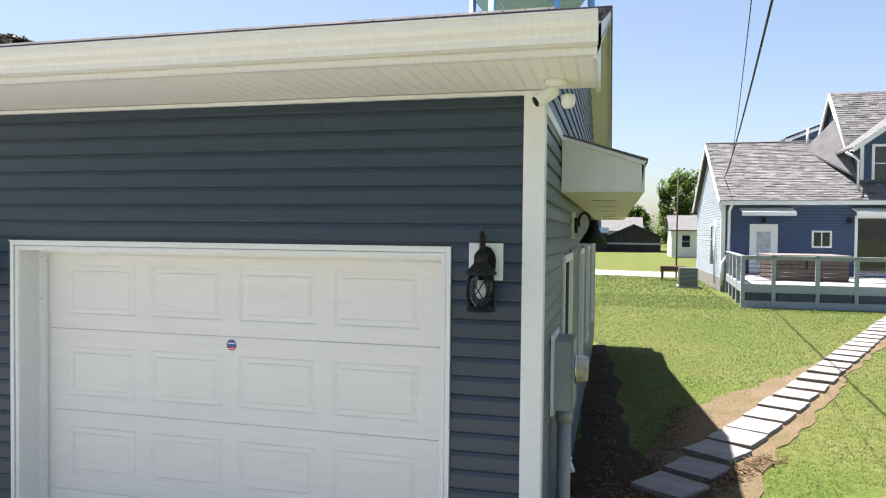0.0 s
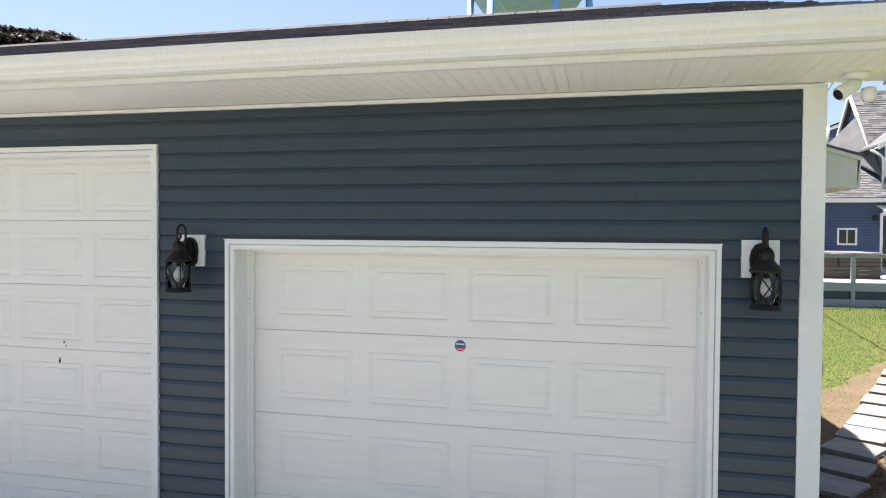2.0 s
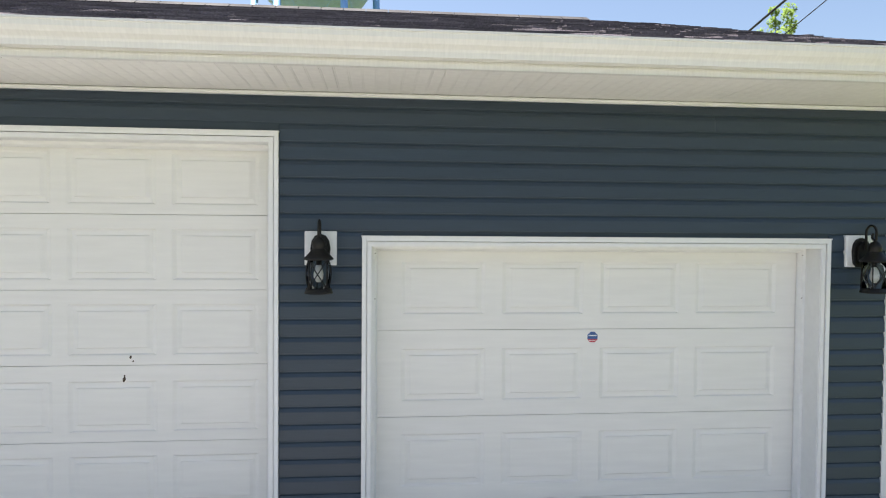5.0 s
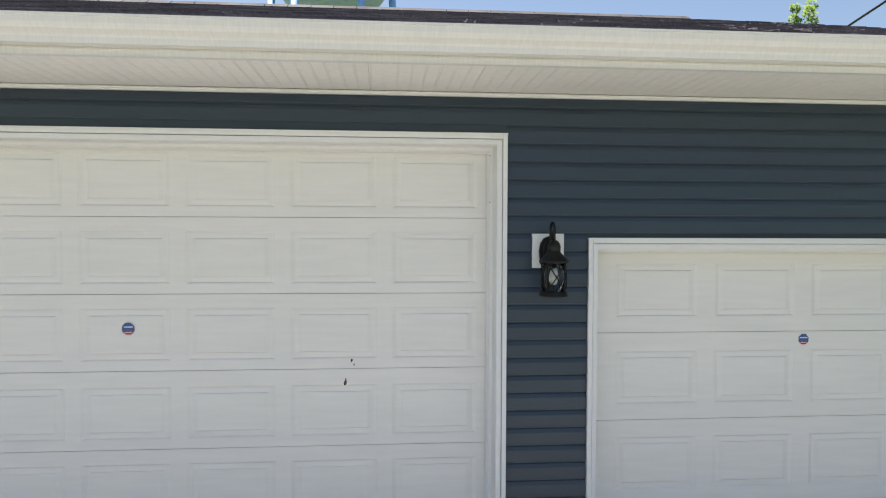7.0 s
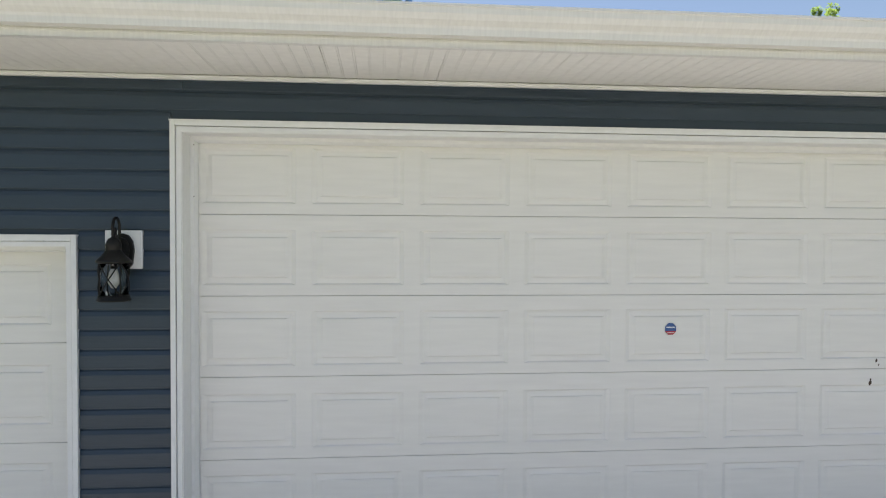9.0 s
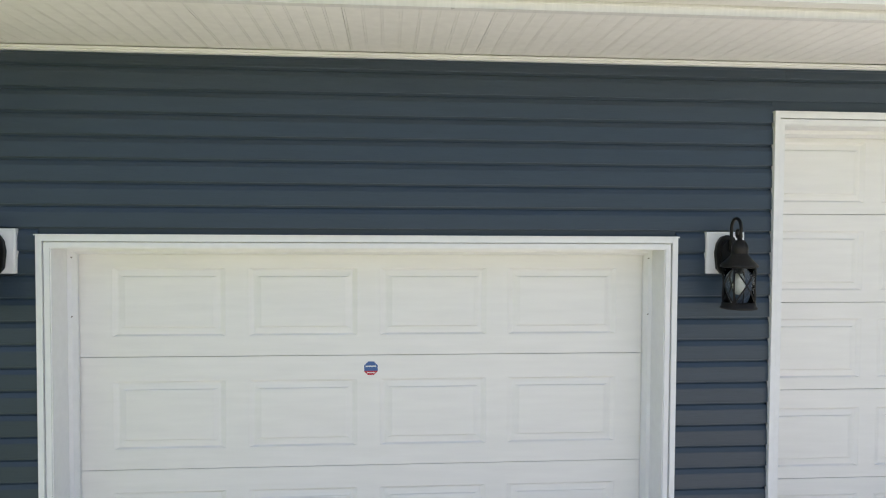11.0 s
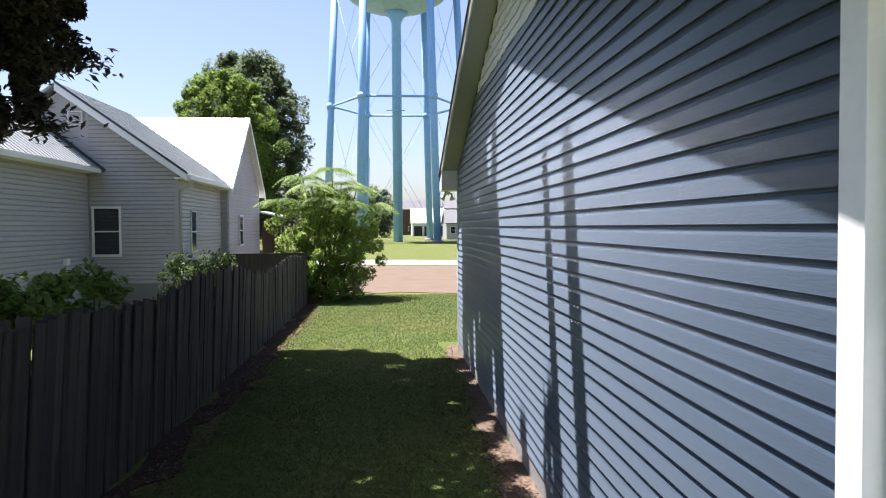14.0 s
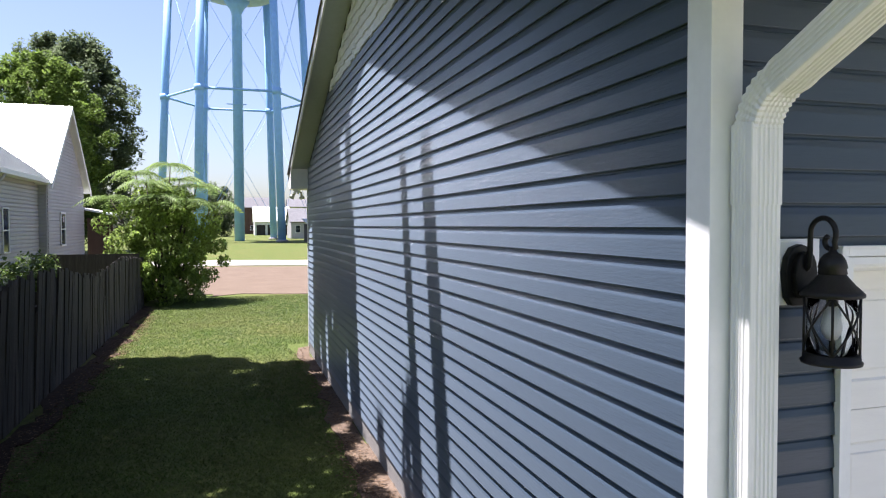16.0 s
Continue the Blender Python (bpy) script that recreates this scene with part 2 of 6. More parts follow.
def thing(name, label, category, at=(0, 0, 0), group="", kind="", rz=0.0):
    ob = new(name)
    ob.empty_display_size = 0.2
    ob.location = at
    ob.rotation_euler = (0, 0, radians(rz))
    return tagged(ob, label, category, group, kind)


def piece(name, mesh_ob, parent, at, rot=(0, 0, 0), scale=(1, 1, 1)):
    """One more object on the mesh of mesh_ob, under parent."""
    ob = new(name, mesh_ob.data)
    ob.parent = parent
    ob.location, ob.rotation_euler, ob.scale = at, rot, scale
    return ob


LAP = 0.104


def lap_profile(h=LAP, k=1.0):
    """Outward depth and height of one vinyl course, from its lip up."""
    return [(0.001 * k, 0.004), (0.0125 * k, 0.0), (0.0148 * k, 0.001), (0.0155 * k, 0.0035), (0.0152 * k, 0.008), (0.0128 * k, h - 0.038), (0.0122 * k, h - 0.034), (0.0095 * k, h - 0.026), (0.0080 * k, h - 0.021),
            (0.0058 * k, h - 0.014), (0.0015 * k, h - 0.010), (0.0005 * k, h - 0.007), (0.0005 * k, h + 0.003), (0.0, h + 0.003)]


def course(mb, face, where, a, b, z, h=LAP, k=1.0):
    """face: the outward direction of the wall ('-y', '-x', '+x', '+y') that stands at where; a to b along it."""
    sgn = -1 if face[0] == "-" else 1
    pts = [(where + sgn * o, z + q) for o, q in lap_profile(h, k)]
    mb.prism(pts, "x" if face[1] == "y" else "y", a, b)


def lap_field(face, where, a, b, z0, z1, h=LAP, k=1.0, cut=None):
    """A field of courses in one mesh; cut(z) gives the stretches at that height."""
    mb = MB()
    z = z0
    while z < z1 - 0.02:
        hh = min(h, z1 - z - 0.003)
        for p, q in (cut(z + hh) if cut else [(a, b)]):
            if q - p > 0.03:
                course(mb, face, where, p, q, z, hh, k)
        z += h
    return mb


# ---- garage: the large structure ----
W, D = 12.757, 10.9
RIDGE_Y, RIDGE_Z, SLOPE = 5.45, 5.19, 0.322
RAKE = 0.30
WALL_TOP, SOFFIT_Z = 3.017, 3.043
BASE_Z = 0.20
COURSE0 = 2.235 - 20 * LAP
SIDE0 = 2.263 - 20 * LAP


def roof_z(y):
    return RIDGE_Z - SLOPE * abs(y - RIDGE_Y)


def gable_span(z, drop=0.16):
    """Where the gable wall reaches the height z."""
    half = (RIDGE_Z - drop - z) / SLOPE
    return max(0.09, RIDGE_Y - half), min(D - 0.09, RIDGE_Y + half)


# trim-to-trim openings of the three garage doors: x0, x1, top
OPEN = [(-3.411, -0.48, 2.20), (-8.90, -3.895, 2.802), (-12.298, -9.368, 2.20)]

core = MB()
CAS = 0.055
edges = [-W, OPEN[2][0] + CAS, OPEN[2][1] - CAS, OPEN[1][0] + CAS, OPEN[1][1] - CAS, OPEN[0][0] + CAS, OPEN[0][1] - CAS, 0.0]
for i in (0, 2, 4, 6):
    core.box(edges[i], 0.0, 0.0, edges[i + 1], 0.30, 3.2)
for x0, x1, top in OPEN:
    core.box(x0 + CAS, 0.0, top - CAS, x1 - CAS, 0.30, 3.2)
wall_front = tagged(part("wall_front", core, SIDING), "garage front wall under dark blue lap siding", "wall", kind="structure")

side_pts = [(0.31, 0.0), (D, 0.0), (D, roof_z(D) - 0.2), (RIDGE_Y, RIDGE_Z - 0.2), (0.31, roof_z(0.31) - 0.2)]
wall_left = tagged(part("wall_left", MB().prism(side_pts, "x", -W, -W + 0.15), SIDING), "garage side wall with sunlit dark blue lap siding", "wall", kind="structure")
wall_back = tagged(part("wall_back", MB().box(-W + 0.16, D - 0.16, 0, -0.16, D, 3.05), SIDING), "garage back wall of dark blue siding", "wall", kind="structure")
# the side wall with a door and three windows (openings: y0, y1, z0, z1)
SIDE_OPEN = [(1.62, 2.52, 0.05, 2.06), (4.2, 5.0, 0.80, 2.05), (6.3, 7.1, 0.80, 2.05), (8.6, 9.4, 0.80, 2.05)]
rw = MB()
ys = [0.31] + [v for o in SIDE_OPEN for v in o[:2]] + [D]
for i in range(0, len(ys), 2):
    rw.box(-0.15, ys[i], 0, 0, ys[i + 1], 2.2)
for y0, y1, z0, z1 in SIDE_OPEN:
    rw.box(-0.15, y0, 0, 0, y1, z0)
    rw.box(-0.15, y0, z1, 0, y1, 2.2)
rw.prism([(0.31, 2.2), (D, 2.2), (D, roof_z(D) - 0.2), (RIDGE_Y, RIDGE_Z - 0.2), (0.31, roof_z(0.31) - 0.2)], "x", -0.15, 0.0)
wall_right = tagged(part("wall_right", rw, SIDING), "garage side wall with a door, windows and a meter", "wall", kind="structure")
tagged(part("floor", MB().box(-W + 0.2, 0.31, -0.05, -0.2, D - 0.2, 0.02), CONCRETE), "concrete garage floor slab", "floor", kind="structure")
fnd = MB()
fnd.box(-W - 0.004, 0.31, -0.3, -W + 0.1, D + 0.004, BASE_Z - 0.01)
tagged(part("foundation", fnd, CONCRETE), "grey concrete footing strip under the siding", "foundation", kind="structure")

# siding boards, each course an object
for k in range(0, 28):
    z = COURSE0 + k * LAP
    if z < 0.1:
        continue
    h = min(LAP, WALL_TOP - z)
    if h < 0.02:
        continue
    spans = [(-W + 0.088, -0.088)]
    for x0, x1, top in OPEN:
        if z < top - 0.04:
            spans = [s for a, b in spans for s in ((a, min(b, x0)), (max(a, x1), b)) if s[1] - s[0] > 0.02]
    for a, b in spans:
        if b - a > 9:          # long runs are lapped from two lengths
            j = -8.84 if k % 2 else -1.25
            runs = [(a, j), (j + 0.002, b)]
        else:
            runs = [(a, b)]
        for p, q in runs:
            mb = MB()
            course(mb, "-y", 0.0, p, q, z, h)
            part("siding_board", mb, SIDING, wall_front)
for k in range(0, 48):
    z = SIDE0 + k * LAP
    a, b = (0.09, D - 0.09) if z < 3.25 else gable_span(z + LAP)
    if b - a < 0.3:
        break
    if z < 4.13:
        mb = MB()
        course(mb, "-x", -W, a, b, z)
        part("siding_board", mb, SIDING, wall_left)
    spans = [(a, b)]
    for y0, y1, z0, z1 in SIDE_OPEN:
        if z0 - 0.06 < z + 0.05 < z1 + 0.06:
            spans = [s for p, q in spans for s in ((p, min(q, y0 - 0.06)), (max(p, y1 + 0.06), q)) if s[1] - s[0] > 0.02]
    for p, q in spans:
        mb = MB()
        course(mb, "+x", 0.0, p, q, z)
        part("siding_board", mb, SIDING, wall_right)
# white shakes high in the gable
sh = MB()
rng = random.Random(5)
for r in range(12):
    z = 4.13 + r * 0.115
    a, b = gable_span(z + 0.115)
    y = a
    while y < b:
        w = rng.uniform(0.09, 0.19)
        lo = z - rng.choice((0.0, 0.018, 0.03))
        sh.prism([(-W - 0.004, z + 0.13), (-W - 0.022, lo), (-W - 0.004, lo)], "y", y, min(b, y + w - 0.006))
        y += w
tagged(part("gable_shakes", sh, WHITE, wall_left, "white staggered shakes"), kind="stuff")

# corner posts
for name, x0, x1, y0, y1 in (("l", -W - 0.021, -W + 0.09, -0.021, 0.09), ("r", -0.093, 0.021, -0.021, 0.09)):
    mb = MB()
    if name == "l":
        mb.prism([(x0, y0), (x1, y0), (x1, 0.0), (-W, 0.0), (-W, y1), (x0, y1)], "z", 0.1, WALL_TOP + 0.02)
    else:
        mb.prism([(x0, y0), (x1, y0), (x1, y1), (0.0, y1), (0.0, 0.0), (x0, 0.0)], "z", 0.1, WALL_TOP + 0.02)
    tagged(part("corner_post", mb, WHITE, bevel=0.004), "white vinyl corner post of the garage", "trim", kind="structure")
for x in (-W, 0.0):
    s = -1 if x < -1 else 1
    mb = MB().box(x, D - 0.09, 0.1, x + s * 0.02, D + 0.02, 3.0).box(x - s * 0.1, D, 0.1, x + s * 0.02, D + 0.02, 3.0)
    tagged(part("corner_post", mb, WHITE), "white vinyl corner post of the garage", "trim", kind="structure")
# the light strip that divides the side gable
tagged(part("trim_band", MB().box(0.0, 0.09, 2.93, 0.024, D - 0.09, 2.985), WHITE), "narrow white band across the side gable", "trim", kind="structure")
# frieze at the head of the front wall
tagged(part("trim_frieze", MB().box(-W + 0.0, -0.024, WALL_TOP, 0.0, 0.0, SOFFIT_Z - 0.0035).box(-W, -0.034, WALL_TOP + 0.008, 0.0, -0.024, WALL_TOP + 0.018), WHITE),
       "white channel where soffit meets siding", "trim", kind="structure")

# eave soffit in ribbed vinyl panels
soffit = thing("soffit", "ribbed cream vinyl soffit under the front eave", "soffit", kind="structure")


RIB = 0.0708


def soffit_panel(width):
    n = round(width / RIB)
    prof = []
    for i in range(n):
        for x in (i * RIB, i * RIB + 0.0095):      # paired grooves
            prof += [(x, 0.0), (x + 0.0003, 0.0036), (x + 0.0013, 0.0036), (x + 0.0016, 0.0)]
    prof += [(width - 0.001, 0.0), (width - 0.001, 0.02), (0.0, 0.02)]
    return MB().prism(prof, "y", -0.697, -0.008)


PW = 8 * RIB
first = None
part("soffit_panel", soffit_panel(6 * RIB), SOFFIT, soffit).location = (-W - RAKE + 0.02, 0, SOFFIT_Z)
x = -W - RAKE + 0.02 + 6 * RIB
while x + PW < RAKE:
    if first is None:
        first = part("soffit_panel", soffit_panel(PW), SOFFIT, soffit)
        first.location = (x, 0, SOFFIT_Z)
    else:
        piece("soffit_panel", first, soffit, (x, 0, SOFFIT_Z))
    x += PW
last = 0.301
part("soffit_panel", soffit_panel(int((last - 0.02 - x) / RIB) * RIB + 0.012), SOFFIT, soffit).location = (x, 0, SOFFIT_Z)
# fascia and the ends of the boxed eave
ey = -0.70
fas = thing("fascia", "white aluminium fascia board behind the gutter", "fascia", kind="structure")
part("board", MB().box(-W - RAKE, ey - 0.008, SOFFIT_Z - 0.004, last, ey, roof_z(ey) - 0.03), ALU, fas)
part("lip", MB().box(-W - RAKE, ey - 0.012, SOFFIT_Z - 0.007, last, ey + 0.022, SOFFIT_Z - 0.0045), ALU, fas)
part("bead", MB().box(-W - RAKE, ey - 0.012, SOFFIT_Z + 0.018, last, ey - 0.0085, SOFFIT_Z + 0.024), ALU, fas)
for xa, xb in ((-W - RAKE, -W - RAKE + 0.018), (last - 0.018, last)):
    tagged(part("trim_return", MB().prism([(ey, SOFFIT_Z - 0.02), (0.0, SOFFIT_Z - 0.02), (0.0, roof_z(0) - 0.05), (ey, roof_z(ey) - 0.05)], "x", xa, xb), ALU),
           "white end board of the boxed eave", "trim", kind="structure")
# back eave with its returns
tagged(part("back_eave", MB().prism([(D, 2.93), (D + 0.55, 2.93), (D + 0.55, roof_z(D + 0.55) - 0.03), (D, roof_z(D) - 0.05)], "x", -W - RAKE, last), ALU),
       "white boxed eave at the back of the garage", "eave", kind="structure")
# rakes: soffit and fascia on both gables
for s, xw, xo in ((-1, -W, -W - RAKE), (1, 0.0, last)):
    mb = MB()
    for ya, yb in ((0.0, RIDGE_Y), (RIDGE_Y, D)):
        za, zb = roof_z(ya), roof_z(yb)
        mb.prism([(ya, za - 0.15), (yb, zb - 0.15), (yb, zb - 0.135), (ya, za - 0.135)], "x", xw, xo)
    # left rake takes the copy with shade mixed into its colour
    tagged(part("rake_soffit", mb, SOFFIT if s > 0 else SHADED_SOFFIT), "cream soffit under the sloping gable edge" if s > 0 else "soffit toned grey for shade under the sloping gable edge", "soffit", kind="structure")
    mb = MB()
    for ya, yb in ((-0.71, RIDGE_Y), (RIDGE_Y, D + 0.55)):
        za, zb = roof_z(ya), roof_z(yb)
        mb.prism([(ya, za - 0.17), (yb, zb - 0.17), (yb, zb - 0.028), (ya, za - 0.028)], "x", xo, xo - s * 0.02)
    tagged(part("rake_fascia", mb, ALU), "white aluminium board along the gable edge", "fascia", kind="structure")

# roof
RX0, RX1 = -W - RAKE - 0.02, last + 0.02
roof = MB()
for ya, yb in ((-0.77, RIDGE_Y), (RIDGE_Y, D + 0.6)):
    roof.prism([(ya, roof_z(ya) - 0.03), (yb, roof_z(yb) - 0.03), (yb, roof_z(yb) - 0.006), (ya, roof_z(ya) - 0.006)], "x", RX0, RX1)
roof_ob = tagged(part("roof", roof, SHINGLE), "low gable roof of dark brown asphalt shingles", "roof", kind="structure")


def shingle(mb, x, w, y, length, lift):
    """One tab lying up the front slope from y."""
    z0, z1 = roof_z(y), roof_z(y + length)
    mb.add([(x, y, z0 - 0.004), (x + w, y, z0 - 0.004), (x + w, y, z0 + lift), (x, y, z0 + lift),
            (x, y + length, z1 - 0.004), (x + w, y + length, z1 - 0.004), (x + w, y + length, z1 + 0.001), (x, y + length, z1 + 0.001)],
           [(0, 1, 2, 3), (3, 2, 6, 7), (1, 5, 6, 2), (0, 3, 7, 4)])


rng = random.Random(11)
rest = MB()
row = 0
y = -0.79
while y < RIDGE_Y - 0.1:
    x = RX0 + rng.uniform(-0.3, 0)
    while x < RX1:
        w = rng.uniform(0.16, 0.42)
        xa, xb = max(x, RX0), min(x + w - 0.004, RX1)
        if xb - xa > 0.03:
            mb = MB() if row < 6 else rest
            shingle(mb, xa, xb - xa, y + rng.choice((0, 0, 0.012)), 0.2, rng.choice((0.005, 0.012, 0.018)))
            if row < 6:
                part("shingle", mb, SHINGLE, roof_ob, fix=False)
        x += w
    y += 0.137
    row += 1
tagged(part("shingle_field", rest, SHINGLE, roof_ob, fix=False), kind="stuff")
cap = MB()
x = RX0
while x < -0.4:
    cap.prism([(RIDGE_Y - 0.16, RIDGE_Z - 0.05), (RIDGE_Y, RIDGE_Z + 0.03), (RIDGE_Y + 0.16, RIDGE_Z - 0.05), (RIDGE_Y + 0.16, RIDGE_Z - 0.03),
               (RIDGE_Y, RIDGE_Z + 0.052), (RIDGE_Y - 0.16, RIDGE_Z - 0.03)], "x", x, min(-0.4, x + 0.29))
    x += 0.30
part("ridge_vent", cap, mat("ridge_vent", (0.035, 0.032, 0.035), rough=0.9, var=0.3), roof_ob)

# gutter
gut_pts = [(-0.559, 3.10), (-0.62, 3.10), (-0.625, 3.135), (-0.632, 3.15), (-0.655, 3.175), (-0.672, 3.205), (-0.676, 3.238), (-0.684, 3.243), (-0.684, 3.256),
           (-0.664, 3.258), (-0.664, 3.246), (-0.668, 3.205), (-0.65, 3.18), (-0.627, 3.156), (-0.616, 3.108), (-0.564, 3.108), (-0.562, 3.225), (-0.559, 3.225)]
gut_pts = [(a - 0.152, 3.075 + (b - 3.10) * 0.74) for a, b in gut_pts]
gutter = tagged(new("gutter"), "cream aluminium gutter along the front eave", "gutter", kind="structure")
part("trough", MB().prism(gut_pts, "x", RX0 + 0.02, last), ALU, gutter)
part("end_cap", MB().prism(gut_pts[:10] + [(-0.711, 3.165)], "x", last, last + 0.004), ALU, gutter)
part("end_cap", MB().prism(gut_pts[:10] + [(-0.711, 3.165)], "x", RX0 + 0.016, RX0 + 0.02), ALU, gutter)


# downspout: a ribbed rectangular pipe swept in the plane x = const
def ribbed(w, d):
    """The section of a corrugated pipe: grooves in all four faces, rounded corners."""
    pts = []
    for k in range(4):
        a, b = (w, d) if k % 2 == 0 else (d, w)
        side = [(-a / 2 + 0.004, -b / 2 + 0.0012)]
        n = 5 if k % 2 == 0 else 4
        st = (a - 0.030) / n
        for i in range(n):
            u = -a / 2 + 0.015 + i * st
            side += [(u, -b / 2), (u + st * 0.25, -b / 2 + 0.0035), (u + st * 0.6, -b / 2 + 0.0035), (u + st * 0.85, -b / 2)]
        side += [(a / 2 - 0.004, -b / 2 + 0.0012), (a / 2 - 0.0012, -b / 2 + 0.004)]
        c, sn = ((1, 0), (0, 1), (-1, 0), (0, -1))[k]
        pts += [(p * c - q * sn, p * sn + q * c) for p, q in side]
    return pts


def sweep(mb, poly, path, x0, scales=None):
    """path: (y, z); the section keeps its x."""
    n = len(poly)
    v, f = [], []
    for i, (y, z) in enumerate(path):
        a, b = path[max(i - 1, 0)], path[min(i + 1, len(path) - 1)]
        d = Vector((b[0] - a[0], b[1] - a[1])).normalized()
        nrm = (d.y, -d.x)
        s = scales[i] if scales else 1.0
        for px_, q in poly:
            v.append((x0 + px_ * s, y - nrm[0] * q * s, z - nrm[1] * q * s))
    for i in range(len(path) - 1):
        f += [(i * n + j, i * n + (j + 1) % n, (i + 1) * n + (j + 1) % n, (i + 1) * n + j) for j in range(n)]
    f += [tuple(range(n)), tuple(range((len(path) - 1) * n, len(path) * n))]
    return mb.add(v, f)


ds = tagged(new("downspout"), "cream ribbed downspout at the garage corner", "downspout")
DSX, DSY = -12.662, -0.073
sec = ribbed(0.105, 0.085)
part("lower_pipe", sweep(MB(), sec, [(DSY, 2.36), (DSY, 0.05)], DSX), ALU, ds)
part("sleeve", sweep(MB(), [(p * 1.06, q * 1.06) for p, q in sec], [(DSY, 2.56), (DSY, 2.33)], DSX), ALU, ds)
bend, sc = [], []
for i in range(17):
    a = radians(64 * i / 16)
    bend.append((DSY - 0.16 * (1 - math.cos(a)), 2.52 + 0.16 * math.sin(a)))
    sc.append(1.03 if i % 2 else 0.945)
way = Vector((-math.sin(radians(64)), math.cos(radians(64))))
for i in range(1, 3):
    bend.append((bend[16][0] + way.x * 0.03 * i, bend[16][1] + way.y * 0.03 * i))
    sc.append(1.03)
part("elbow", sweep(MB(), sec, bend[::-1], DSX, sc[::-1]), ALU, ds)
e0 = bend[-2]
up, usc = [(-0.774, 3.085), (-0.774, 3.05)], [1.0, 1.0]
for i in range(17):
    a = radians(64 * i / 16)
    up.append((-0.774 + 0.11 * (1 - math.cos(a)), 3.03 - 0.11 * math.sin(a)))
    usc.append(1.07 if i % 2 else 0.985)
part("elbow", sweep(MB(), sec, up + [(up[-1][0] - way.x * 0.05, up[-1][1] - way.y * 0.05)], DSX, usc + [1.07]), ALU, ds)
part("upper_pipe", sweep(MB(), sec, [(up[-1][0] - way.x * 0.04, up[-1][1] - way.y * 0.04), e0], DSX), ALU, ds)
part("strap", MB().box(DSX - 0.057, DSY - 0.047, 1.32, DSX + 0.057, -0.02, 1.35), ALU, ds)


# ---- garage doors ----
def raised_panel(mb, x0, x1, z0, z1, y):
    """A pressed panel in the plane y: an outer bead, a mitred bevel and a field; the foot has a steeper ledge."""
    rings = [(0.0, 0.0, 0.0, 0.0), (0.022, 0.010, 0.008, 0.0080), (0.026, 0.013, 0.010, 0.0086), (0.038, 0.040, 0.038, 0.0062), (0.058, 0.0445, 0.046, -0.0004), (0.062, 0.05, 0.052, -0.0008)]
    vs = []
    for si, ti, bi, deep in rings:
        vs += [(x0 + si, y + deep, z0 + bi), (x1 - si, y + deep, z0 + bi), (x1 - si, y + deep, z1 - ti), (x0 + si, y + deep, z1 - ti)]
    fs = []
    for r in range(len(rings) - 1):
        fs += [(r * 4 + i, r * 4 + (i + 1) % 4, (r + 1) * 4 + (i + 1) % 4, (r + 1) * 4 + i) for i in range(4)]
    fs.append(tuple(range((len(rings) - 1) * 4, len(rings) * 4)))
    mb.add(vs, fs)


def door_section(x0, x1, z0, z1, panels, y, pz):
    """One section of a sectional door: rails and stiles round its pressed panels."""
    mb = MB()
    za, zb = z0 + pz[0], z0 + pz[1]
    g = 0.0018
    xs = [x0] + [v for p in panels for v in p] + [x1]
    F = lambda a, b, c, d: mb.add([(a, y, c), (b, y, c), (b, y, d), (a, y, d)], [(0, 1, 2, 3)])
    F(x0, x1, z0 + g, za)
    F(x0, x1, zb, z1 - g)
    for i in range(0, len(xs), 2):
        F(xs[i], xs[i + 1], za, zb)
    for a, b in panels:
        raised_panel(mb, a, b, za, zb, y)
    # tongue and groove edges and the back
    mb.add([(x0, y, z0 + g), (x1, y, z0 + g), (x1, y + 0.012, z0), (x0, y + 0.012, z0)], [(0, 1, 2, 3)])
    mb.add([(x0, y, z1 - g), (x1, y, z1 - g), (x1, y + 0.012, z1), (x0, y + 0.012, z1)], [(0, 1, 2, 3)])
    mb.box(x0, y + 0.012, z0, x1, y + 0.045, z1)
    return mb


